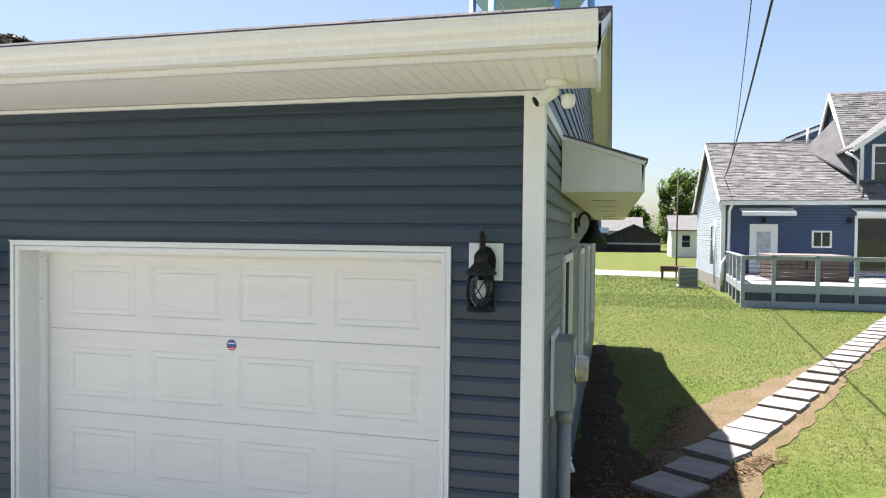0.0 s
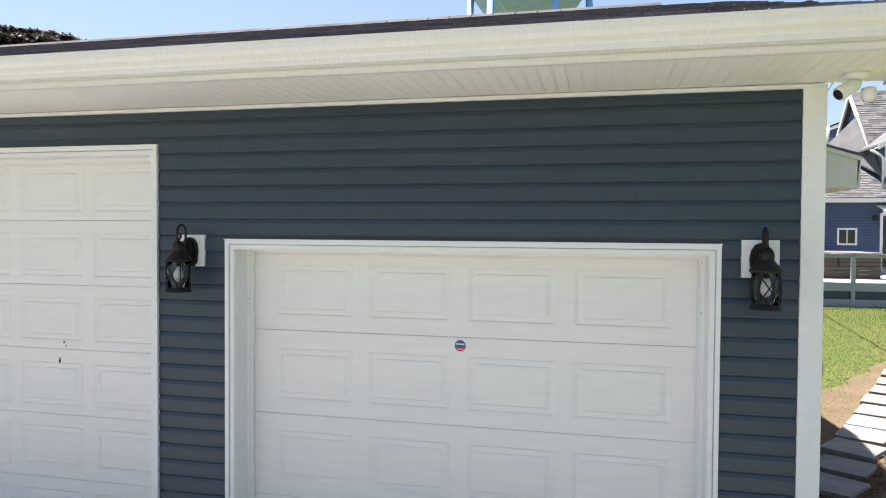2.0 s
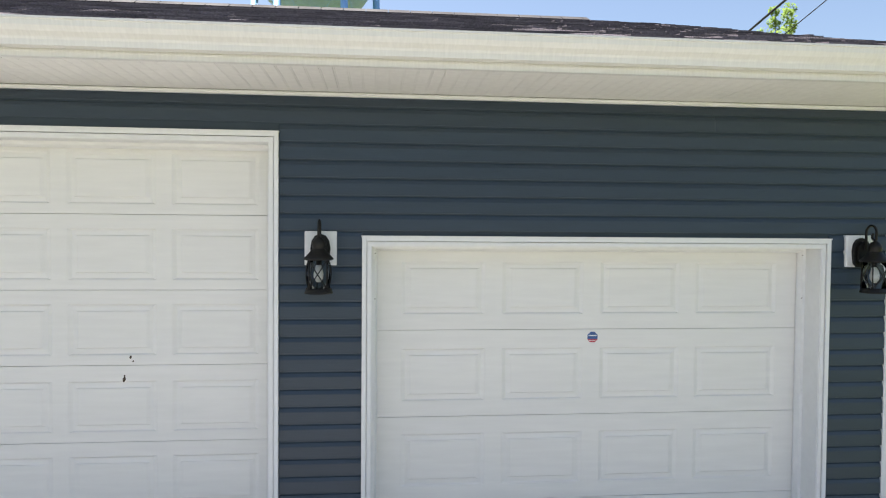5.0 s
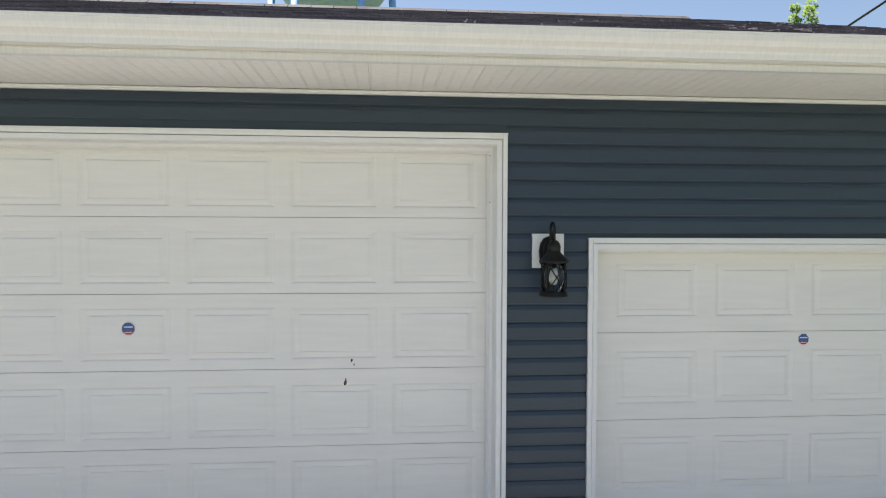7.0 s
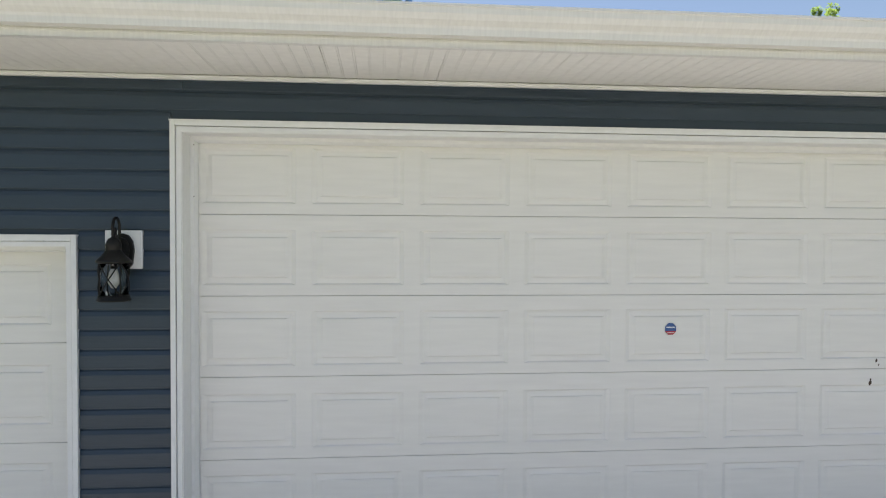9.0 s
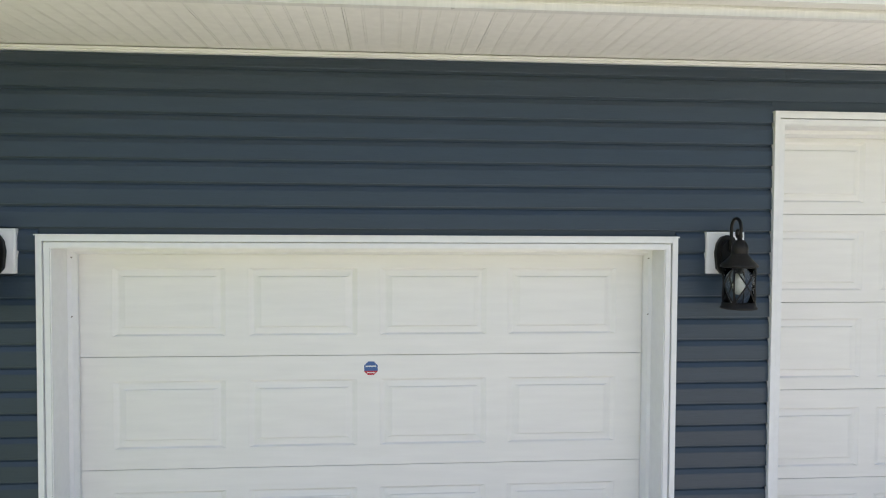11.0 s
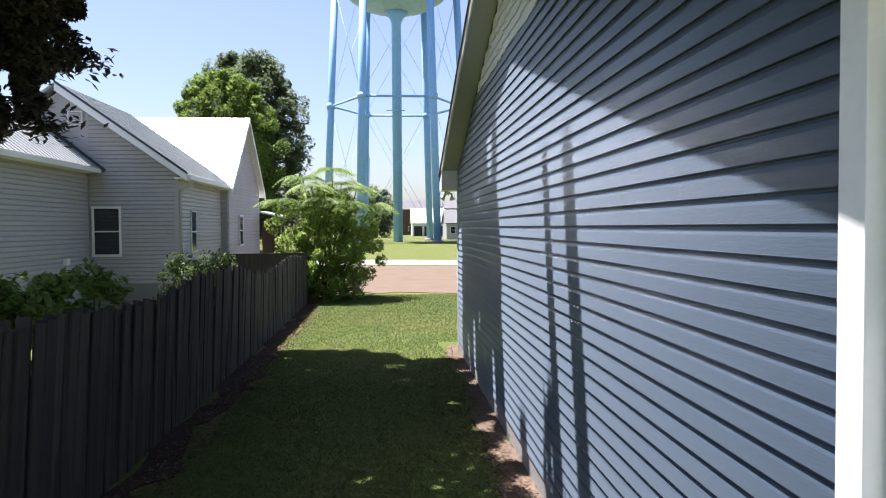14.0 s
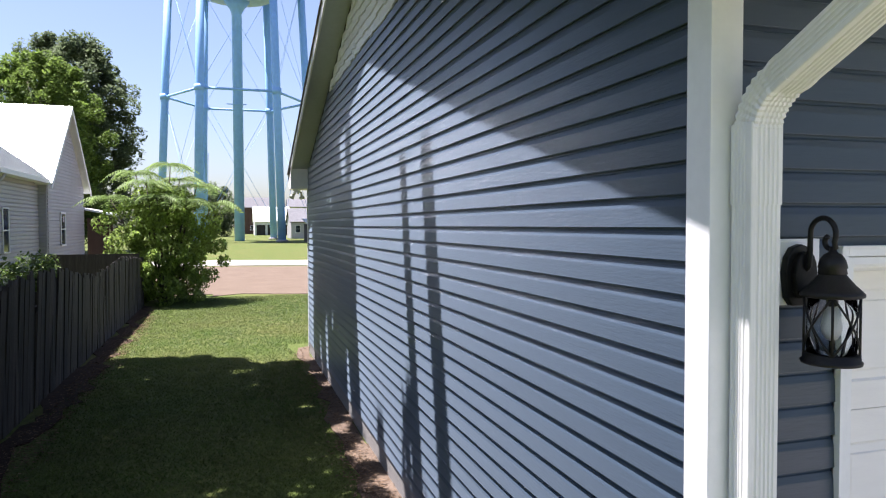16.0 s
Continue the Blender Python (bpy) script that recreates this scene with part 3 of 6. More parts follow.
def garage_door(name, label, span, top, cuts, panels, pz):
    x0, x1 = span[0] + CAS, span[1] - CAS
    y = 0.19
    door = thing(name, label, "garage door", kind="structure")
    zs = [0.01] + cuts + [top - CAS + 0.02]
    for a, b in zip(zs[:-1], zs[1:]):
        if b - a > 0.2:
            part("door_section", door_section(x0 - 0.02, x1 + 0.02, a, b, panels, y, pz), DOOR, door, fix=False)
    fr = thing("trim_door", "white aluminium casing and jambs round a garage door", "trim", kind="structure")
    o0, o1 = span[:2]
    for a, b in ((o0, x0), (x1, o1)):
        out, inn = (a, b) if a == o0 else (b, a)
        w = 1 if out < inn else -1
        # an outer channel, a shadow gap and the wrapped board inside it
        mb = MB().box(out, -0.034, 0.0, out + w * 0.026, 0.0, top).box(out, -0.012, 0.0, inn, 0.0, top - 0.004)
        mb.box(out + w * 0.030, -0.024, 0.0, inn, -0.008, top - 0.032)
        part("casing", mb, WHITE, fr, bevel=0.0015)
    mb = MB().box(o0 + 0.0262, -0.034, top - 0.026, o1 - 0.0262, 0.0, top).box(x0, -0.012, top - CAS, x1, -0.002, top - 0.027)
    mb.box(o0 + 0.0305, -0.0242, top - CAS, o1 - 0.0305, -0.0085, top - 0.030)
    part("casing", mb, WHITE, fr, bevel=0.0015)
    part("drip_cap", MB().box(o0 - 0.004, -0.040, top, o1 + 0.004, 0.0, top + 0.006), WHITE, fr)
    for a, s in ((x0, 1), (x1, -1)):
        part("jamb", MB().box(a + s * 0.004, -0.016, 0.0, a - s * 0.006, 0.24, top - CAS - 0.004), WHITE, fr)
        part("stop", MB().prism([(a, 0.135), (a + s * 0.022, 0.14), (a + s * 0.036, 0.165), (a + s * 0.036, 0.186), (a, 0.186)], "z", 0.0, top - CAS), WHITE, fr)
    for a, s in ((x0, 1), (x1, -1)):
        for z in (top - CAS - 0.05, top - CAS - 0.33):
            part("screw", MB().prism([(a + s * 0.022 + 0.003 * math.cos(k), z + 0.003 * math.sin(k)) for k in (0, 1.05, 2.1, 3.14, 4.2, 5.25)], "y", 0.1365, 0.145), RUST, fr)
    part("head_jamb", MB().box(x0, -0.016, top - CAS - 0.004, x1, 0.24, top - CAS + 0.006), WHITE, fr)
    part("stop", MB().prism([(0.135, top - CAS), (0.14, top - CAS - 0.022), (0.165, top - CAS - 0.036), (0.186, top - CAS - 0.036), (0.186, top - CAS)], "x", x0, x1), WHITE, fr)
    return door


RP = [(-3.17, -2.64), (-2.53, -2.005), (-1.893, -1.365), (-1.257, -0.705)]
cuts_small = [0.525, 1.065, 1.613]
garage_door("door_1", "small white steel sectional garage door, shut", OPEN[0], OPEN[0][2], cuts_small, RP, (0.10, 0.43))
garage_door("door_3", "small white steel sectional garage door, shut, beside the downspout", OPEN[2], OPEN[2][2], cuts_small,
            [(a - 8.887, b - 8.887) for a, b in RP], (0.10, 0.43))
MP = [(-4.04 - 0.6 * i - 0.515 - 0.006 * i, -4.04 - 0.6 * i - 0.006 * i) for i in range(7, -1, -1)]
garage_door("door_2", "tall wide white steel sectional garage door, shut", OPEN[1], OPEN[1][2], [0.03, 0.488, 0.945, 1.411, 1.866, 2.321], MP, (0.062, 0.37))


def sticker(at, label):
    st = thing("security_sticker", label, "sticker", at)
    oct_ = [(0.036 * math.cos(radians(22.5 + 45 * i)), 0.036 * math.sin(radians(22.5 + 45 * i))) for i in range(8)]
    part("rim", MB().prism([(x * 1.08, z * 1.08) for x, z in oct_], "y", 0.0, -0.0008), STICK_WHITE, st)
    part("field", MB().prism(oct_, "y", -0.0009, -0.0014), STICK_BLUE, st)
    part("foot", MB().prism([(-0.0335, -0.013), (0.0335, -0.013), (0.032, -0.017), (0.0145, -0.034), (-0.0145, -0.034), (-0.032, -0.017)], "y", -0.0016, -0.002), STICK_RED, st)
    part("bar", MB().box(-0.026, -0.0022, 0.006, 0.026, -0.0017, 0.013), STICK_WHITE, st)
    part("bar", MB().box(-0.02, -0.0024, -0.024, 0.02, -0.0021, -0.020), STICK_WHITE, st)


sticker((-1.942, 0.189, 1.562), "small octagonal blue and red sticker on the garage door")
sticker((-6.10, 0.190, 1.664), "small octagonal blue and red sticker on the wide garage door")
sticker((-10.825, 0.189, 1.548), "small octagonal blue and red sticker on the garage door")
for (x, z, r) in ((-4.838, 1.325, 0.012), (-4.836, 1.345, 0.006), (-4.80, 1.46, 0.008), (-4.785, 1.435, 0.005)):
    dent = MB().prism([(x + r * math.cos(a) * 0.8, z + r * 1.4 * math.sin(a + 0.3)) for a in (0, 0.7, 1.4, 2.3, 3.0, 3.9, 4.6, 5.6)], "y", 0.1902, 0.1885)
    tagged(part("rust_chip", dent, RUST), "small rust chip in the wide garage door", "stain")


# ---- wall lanterns ----
def lantern(at):
    l = thing("wall_lantern", "black iron carriage wall lantern with clear glass on a white block", "lantern", at, group="garage wall lanterns")
    part("mount_block", MB().box(-0.093, -0.028, -0.10, 0.093, -0.002, 0.10).box(-0.085, -0.030, -0.092, 0.085, -0.026, 0.092), WHITE, l, "white vinyl mounting block", bevel=0.002)
    bp = [(-0.05, -0.075), (-0.03, -0.10), (0.03, -0.10), (0.05, -0.075), (0.058, 0.0), (0.05, 0.045), (0.03, 0.075), (0.0, 0.085), (-0.03, 0.075), (-0.05, 0.045), (-0.058, 0.0)]
    part("backplate", MB().prism(bp, "y", -0.03, -0.055).prism([(x * 0.7, z * 0.75) for x, z in bp], "y", -0.055, -0.075), BLACK, l, bevel=0.004)
    cy = -0.165
    arm = [(0, -0.06, 0.0), (0, -0.082, 0.02), (0, -0.085, 0.06), (0, -0.085, 0.10)]
    for i in range(1, 13):
        a = math.pi - math.pi * 1.15 * i / 12
        arm.append((0, -0.13 - 0.045 * math.cos(a), 0.115 + 0.047 * math.sin(a)))
    for i in range(1, 10):
        a = -0.47 - 3.6 * i / 9
        r = 0.030 - 0.016 * i / 9
        arm.append((0, -0.156 - r * math.cos(a) * 1.0, 0.098 + r * math.sin(a)))
    part("scroll_arm", MB().tube(arm, 0.0078, 8), BLACK, l)
    part("cap", MB().lathe([(0.0, 0.082), (0.008, 0.08), (0.010, 0.066), (0.024, 0.058), (0.034, 0.042), (0.039, 0.022), (0.036, 0.018), (0.038, 0.004), (0.033, 0.0)], (0, cy, 0), 20), BLACK, l)
    part("roof", MB().lathe([(0.033, 0.004), (0.042, -0.008), (0.058, -0.027), (0.076, -0.044), (0.083, -0.052), (0.083, -0.060), (0.072, -0.064), (0.0, -0.058)], (0, cy, 0), 24), BLACK, l)
    gl = part("glass", MB().lathe([(0.062, -0.062), (0.065, -0.12), (0.065, -0.22), (0.0625, -0.22), (0.0625, -0.12), (0.0595, -0.062)], (0, cy, 0), 24, closed=True), CLEAR, l, "clear glass cylinder")
    gl.visible_shadow = False
    part("base_ring", MB().lathe([(0.0, -0.222), (0.066, -0.222), (0.074, -0.224), (0.075, -0.240), (0.081, -0.244), (0.079, -0.252), (0.0, -0.252)], (0, cy, 0), 24), BLACK, l)
    for k in range(4):
        a = radians(45 + 90 * k)
        part("cage_bar", MB().tube([(0.070 * math.cos(a), cy + 0.070 * math.sin(a), z) for z in (-0.056, -0.14, -0.228)], 0.0042, 6), BLACK, l)
        for s in (1, -1):
            pts = []
            for i in range(9):
                b = a + s * (radians(90) * i / 8) + (0 if s > 0 else radians(90))
                pts.append((0.0705 * math.cos(b), cy + 0.0705 * math.sin(b), -0.058 - 0.168 * i / 8))
            part("cross_bar", MB().tube(pts, 0.0034, 6), BLACK, l)
    part("socket", MB().lathe([(0.0, -0.06), (0.018, -0.06), (0.018, -0.10), (0.0, -0.10)], (0, cy, 0), 12), BLACK, l)
    part("bulb", MB().lathe([(0.0, -0.175), (0.014, -0.172), (0.025, -0.158), (0.028, -0.14), (0.022, -0.118), (0.014, -0.10), (0.0, -0.098)], (0, cy, 0), 14), BULB, l, "frosted lamp bulb")
    return l


lamp = lantern((-0.287, 0.0, 2.128))
for xx in (-3.652, -9.134, -12.476):
    copy_thing(lamp, pose(xx, 0, 2.130))


# ---- ground ----
gm = MB()
N = 24
for i in range(N):
    a, b = 2 * math.pi * i / N, 2 * math.pi * (i + 1) / N
    gm.add([(0, 0, -0.02), (900 * math.cos(a), 900 * math.sin(a), -0.02), (900 * math.cos(b), 900 * math.sin(b), -0.02)], [(0, 1, 2)])
ground = tagged(part("ground", gm, GROUND), "mown lawn of green and yellowing grass", "lawn", kind="structure")


def patch(name, label, cat, outline, z, material, wob=0.15, step=0.3, seed=1):
    """A flat patch with a ragged edge."""
    pts = []
    n = len(outline)
    for i in range(n):
        p, q = Vector(outline[i]), Vector(outline[(i + 1) % n])
        m = max(1, int((q - p).length / step))
        for j in range(m):
            r = p + (q - p) * (j / m)
            k = noise.noise_vector(Vector((r.x * 1.7, r.y * 1.7, seed))) * wob + noise.noise_vector(Vector((r.x * 6, r.y * 6, seed))) * wob * 0.4
            pts.append((r.x + k.x, r.y + k.y))
    mb = MB().prism(pts, "z", z - 0.05, z)
    return tagged(part(name, mb, material), label, cat, kind="structure")


patch("soil_field", "bare tilled brown soil behind the garage", "soil", [(-17.5, 22.5), (-8, 21.2), (-4, 23), (-4, 36), (-17, 39.2)], -0.002, SOIL, 0.7, 0.6, 3)
patch("road", "pale gravel road behind the yard", "road", [(-120, 44), (-15, 39.6), (4, 34.6), (60, 31), (60, 36.5), (4.5, 40.2), (-15, 46.2), (-120, 52)], 0.003, ROADM, 0.25, 1.5, 5)
patch("bare_strip", "strip of dry mulch and soil along the garage wall", "soil", [(-12.72, 0.4), (-13.0, 0.4), (-13.06, 4.5), (-12.95, 7.5), (-12.93, 11.3), (-12.72, 11.4)], -0.004, mat("dry_wall_soil", (0.15, 0.112, 0.082), rough=0.95, var=0.35, big=2.5, fine=50, bump=0.012, bscale=60, spec=0.1, col2=(0.085, 0.062, 0.045)), 0.14, 0.2, 7)
patch("bare_strip", "strip of dark soil along the garage side", "soil", [(0.0, 0.3), (0.75, 0.3), (0.7, 3.0), (0.5, 6.0), (0.3, 10.9), (0.0, 11.3)], -0.006, MULCH, 0.2, 0.25, 9)
patch("worn_path", "dry worn earth beside the stepping stones", "soil", [(0.5, 2.0), (1.5, 2.2), (2.15, 4.4), (3.2, 6.6), (4.5, 9.6), (6.4, 13.6), (6.1, 14.0), (4.05, 10.2), (2.5, 7.6), (1.45, 6.1), (0.9, 4.4)],
      -0.008, mat("dry_earth", (0.135, 0.098, 0.066), rough=0.95, var=0.3, big=1.6, fine=30, bump=0.01, bscale=30, col2=(0.092, 0.074, 0.040), spec=0.1), 0.13, 0.2, 11)
patch("bare_strip", "worn patch of soil in the lawn", "soil", [(2.05, 2.05), (3.0, 1.85), (4.3, 2.2), (4.5, 3.8), (3.6, 3.95), (3.2, 3.5), (2.75, 3.25), (2.2, 2.8)], -0.003, mat("worn_soil", (0.088, 0.066, 0.043), rough=0.95, var=0.4, big=2.5, fine=30, bump=0.015, bscale=30, spec=0.08, col2=(0.125, 0.098, 0.062)), 0.3, 0.12, 13)
patch("bare_strip", "dry strip across the lawn", "soil", [(5.4, 9.2), (7.5, 8.7), (9.6, 8.5), (9.6, 9.0), (7.6, 9.4), (5.6, 9.8)], -0.016,
      mat("straw_earth", (0.072, 0.084, 0.022), rough=0.95, var=0.3, big=2, fine=30, col2=(0.105, 0.108, 0.032)), 0.3, 0.25, 15)
patch("bare_strip", "dark soil along the foot of the fence", "soil", [(-16.4, -1), (-16.1, -1), (-16.05, 6), (-16.1, 14), (-16.2, 19.5), (-16.45, 19.5)], -0.003, MULCH, 0.3, 0.25, 17)
tagged(part("concrete_pad", MB().box(0.3, 1.37, -0.1, 1.42, 1.83, 0.05), CONCRETE, bevel=0.01), "small pale concrete pad by the side door", "pad", kind="structure")
# assumed apron, never in view; its extent sets the bounce onto the front
tagged(part("driveway", MB().box(-12.6, -14, -0.2, 0.9, -0.03, 0.005), CONCRETE), "assumed pale concrete apron before the garage doors, unseen, bouncing light onto the front", "driveway", kind="structure")

# stepping stones
path_rows = [(0.90, 2.77), (1.20, 3.36), (1.475, 3.97), (1.765, 4.55), (2.045, 5.11), (2.335, 5.71), (2.635, 6.37), (2.945, 7.04), (3.265, 7.70), (3.58, 8.39), (3.89, 9.08)]
while path_rows[-1][1] < 19.2:
    path_rows.append((path_rows[-1][0] + 0.308, path_rows[-1][1] + 0.665))
rng = random.Random(3)
for i, (x, y) in enumerate(path_rows):
    s = thing("stepping_stone", "flat grey rectangular stepping stone lying in the lawn", "paver", (x, y, 0.0), group="stepping stones", rz=rng.uniform(-4, 4) - 26 - (8 if i < 3 else 0))
    w, h = 0.245 + rng.uniform(-0.015, 0.015), 0.275 + rng.uniform(-0.015, 0.012) - (0.03 if i < 3 else 0)
    pts = []
    for a, b in (((-w, -h), (w, -h)), ((w, -h), (w, h)), ((w, h), (-w, h)), ((-w, h), (-w, -h))):
        for j in range(4):
            pts.append((a[0] + (b[0] - a[0]) * j / 4 + rng.uniform(-0.008, 0.008), a[1] + (b[1] - a[1]) * j / 4 + rng.uniform(-0.008, 0.008)))
    part("slab", MB().prism(pts, "z", -0.03, 0.036 + rng.uniform(0, 0.014)), STONE, s, bevel=0.006)


# grass blades, thick near the camera's way and thinner further off
def blades(name, label, n, xr, yr, hgt, width, seed, keep, material=BLADE, fall=0.0):
    r = np.random.default_rng(seed)
    m = int(n * 2.6)
    u = r.random(m)
    ya = yr[0] + (yr[1] - yr[0]) * (u ** (1 + fall))
    xa = r.uniform(xr[0], xr[1], m)
    ok = np.array([keep(a, b) for a, b in zip(xa, ya)])
    xa, ya = xa[ok][:n], ya[ok][:n]
    k = len(xa)
    dist = np.clip((ya - yr[0]) / 8, 0.0, 2.0)
    h = hgt * r.uniform(0.5, 1.3, k)
    w = width * (1 + dist) * r.uniform(0.7, 1.3, k)
    ang = r.uniform(0, np.pi * 2, k)
    lean = h * r.uniform(0.4, 1.7, k)
    la = r.uniform(0, np.pi * 2, k)
    v = np.zeros((k, 4, 3))
    cx, sx = np.cos(ang) * w, np.sin(ang) * w
    v[:, 0] = np.stack([xa - cx, ya - sx, np.full(k, -0.02)], 1)
    v[:, 1] = np.stack([xa + cx, ya + sx, np.full(k, -0.02)], 1)
    v[:, 2] = np.stack([xa + cx * 0.6 + lean * 0.5 * np.cos(la), ya + sx * 0.6 + lean * 0.5 * np.sin(la), h * 0.65 - 0.02], 1)
    v[:, 3] = np.stack([xa + lean * np.cos(la), ya + lean * np.sin(la), h - 0.02], 1)
    me = bpy.data.meshes.new(name)
    me.from_pydata(v.reshape(-1, 3).tolist(), [], [(4 * i, 4 * i + 1, 4 * i + 2, 4 * i + 3) for i in range(k)])
    me.materials.append(material)
    return tagged(new(name, me), label, "grass", kind="stuff")


def near_line(x, y, pts, w):
    for (ax, ay), (bx, by) in zip(pts[:-1], pts[1:]):
        t = max(0, min(1, ((x - ax) * (bx - ax) + (y - ay) * (by - ay)) / ((bx - ax) ** 2 + (by - ay) ** 2)))
        if math.hypot(x - ax - t * (bx - ax), y - ay - t * (by - ay)) < w:
            return True
    return False


PATHLINE = [(0.9, 2.8), (1.76, 4.55), (3.26, 7.7), (8.5, 19.0)]


def right_ok(x, y):
    q = noise.noise(Vector((x * 0.8, y * 0.8, 4.0)))
    if near_line(x, y, PATHLINE, 0.32 + 0.25 * q):
        return False
    if y < 11.3 and x < 0.62 + 0.35 * q - 0.03 * y:
        return False
    if (x - 3.3) ** 2 / 1.1 + (y - 2.75) ** 2 / 0.45 < 1 + 0.6 * q:
        return False
    return not (abs(y - 9.1 + 0.1 * (x - 7.5)) < 0.22 and 5.3 < x < 9.8 and q > 0.1)


def left_ok(x, y):
    q = noise.noise(Vector((x * 0.9, y * 0.9, 9.0)))
    return -16.15 + 0.3 * q < x < -12.98 - 0.2 * q or (y > 11.8 and x > -13.2)


blades("lawn_grass", "short green lawn grass beside the stepping stones", 300000, (-1.0, 17), (1.2, 24), 0.021, 0.0026, 21, right_ok, fall=0.8)
blades("lawn_grass", "shaded green lawn grass between fence and garage", 150000, (-16.3, -9.5), (2.0, 21.5), 0.024, 0.0030, 22, left_ok, fall=0.5)


blades("lawn_grass", "lawn grass reaching to the road", 70000, (-9, 34), (19, 36), 0.05, 0.008, 23, lambda x, y: not (4.3 < x < 15.8 and 20.0 < y < 26.3) and not (-17.5 < x < -4 and y > 21), fall=0.2)


# fallen leaves and bits of bark along the walls
def litter(name, label, n, spots, seed):
    r = np.random.default_rng(seed)
    mb = MB()
    for k in range(n):
        x0, y0, x1, y1 = spots[k % len(spots)]
        t = r.random()
        x, y = x0 + (x1 - x0) * t + r.normal() * 0.09, y0 + (y1 - y0) * t + r.normal() * 0.05
        a, s, h = r.uniform(0, 6.28), r.uniform(0.008, 0.03), r.uniform(0.0, 0.02)
        c, d_ = math.cos(a) * s, math.sin(a) * s
        mb.add([(x - c, y - d_, h), (x + d_ * 0.4, y - c * 0.4, h + 0.008), (x + c, y + d_, h + 0.003), (x - d_ * 0.4, y + c * 0.4, h + 0.006)], [(0, 1, 2, 3)])
    return tagged(part(name, mb, LITTER, fix=False), label, "leaf litter", kind="stuff")


litter("leaf_litter", "dry leaves and wood chips along the garage wall", 2600, [(-12.95, 1.0, -12.92, 11.2), (-13.0, 1.0, -13.0, 5.5)], 41)
litter("leaf_litter", "dry leaves and sticks along the fence foot", 3200, [(-16.25, 2.0, -16.2, 19.0), (-16.05, 4.0, -16.0, 17.0)], 43)
litter("leaf_litter", "dry leaves and chips beside the garage side and path", 4000, [(0.35, 1.0, 0.2, 10.5), (0.6, 2.0, 1.3, 6.0), (0.9, 2.4, 2.0, 4.0)], 45)

# ---- plants ----
def leaf_mesh(name, pts, size, material, parent, seed, drop=0.35, label=""):
    """pts: (n, 3) places of leaves; each leaf is a folded lozenge."""
    r = np.random.default_rng(seed)
    k = len(pts)
    a = r.uniform(0, 2 * np.pi, k)
    tilt = r.uniform(-drop, 1.0, k)
    dirv = np.stack([np.cos(a) * np.cos(tilt), np.sin(a) * np.cos(tilt), -np.sin(tilt)], 1)
    side = np.stack([-np.sin(a), np.cos(a), r.uniform(-0.5, 0.5, k)], 1)
    s = (size * r.uniform(0.6, 1.4, k))[:, None]
    v = np.zeros((k, 4, 3))
    v[:, 0] = pts - dirv * s
    v[:, 1] = pts + side * s * 0.45
    v[:, 2] = pts + dirv * s
    v[:, 3] = pts - side * s * 0.45 + np.array([0, 0, 1]) * s * 0.12
    me = bpy.data.meshes.new(name)
    me.from_pydata(v.reshape(-1, 3).tolist(), [], [(4 * i, 4 * i + 1, 4 * i + 2, 4 * i + 3) for i in range(k)])
    me.materials.append(material)
    ob = new(name, me)
    ob.parent = parent
    if label:
        ob["label"] = label
    return ob


def clumps(r, lumps, n):
    """Leaf places near the surfaces of many small balls."""
    lumps = np.array(lumps)
    i = r.integers(0, len(lumps), n)
    u = r.normal(size=(n, 3))
    u /= np.linalg.norm(u, axis=1)[:, None]
    rad = lumps[i, 3] * r.uniform(0.35, 1.05, n) ** 0.5
    return lumps[i, :3] + u * rad[:, None]


def tree(name, label, at, height, spread, trunk, material, n, leaf, seed, low=0.25, lumps=60, ball=0.22, core=True):
    t = thing(name, label, "tree", at)
    r = np.random.default_rng(seed)
    tr = MB()
    tr.tube([(0, 0, -0.1), (0.03, 0.02, height * 0.2), (-0.02 * height * 0.2, 0.03, height * 0.45), (0.02, 0.0, height * 0.8)], [trunk * 1.3, trunk, trunk * 0.75, trunk * 0.2], 9)
    part("trunk", tr, BARK, t)
    L = []
    for i in range(lumps):
        z = low + (1 - low) * ((i + 0.5) / lumps)
        prof = math.sqrt(max(0.02, 1 - ((z - (low + 1) / 2 + 0.05) / ((1 - low) / 2 + 0.08)) ** 2))
        a = i * 2.399963 + r.uniform(-0.4, 0.4)
        q = spread * prof * math.sqrt(r.uniform(0.15, 0.95))
        L.append((q * math.cos(a), q * math.sin(a), z * height * 0.97, spread * ball * r.uniform(0.7, 1.35)))
    for i in range(0, lumps, max(1, lumps // 14)):
        x, y, z, b = L[i]
        part("limb", MB().tube([(0, 0, z * 0.55), (x * 0.45, y * 0.45, z * 0.82), (x, y, z)], [trunk * 0.4, trunk * 0.25, trunk * 0.06], 6), BARK, t)
    leaf_mesh("crown", clumps(r, L, n), leaf, material, t, seed + 1)
    return t


tree("broadleaf_tree", "tall dense dark green tree standing beyond the neighbour's house", (-27.4, 66, 0), 18.9, 6.0, 0.45, LEAF_DARK, 80000, 0.17, 31, low=0.12, lumps=330, ball=0.13)
tree("broadleaf_tree", "lighter green tree in front of the tall dark one", (-27.8, 58, 0), 15.4, 5.0, 0.35, LEAF_MID, 70000, 0.14, 33, low=0.1, lumps=280, ball=0.13)
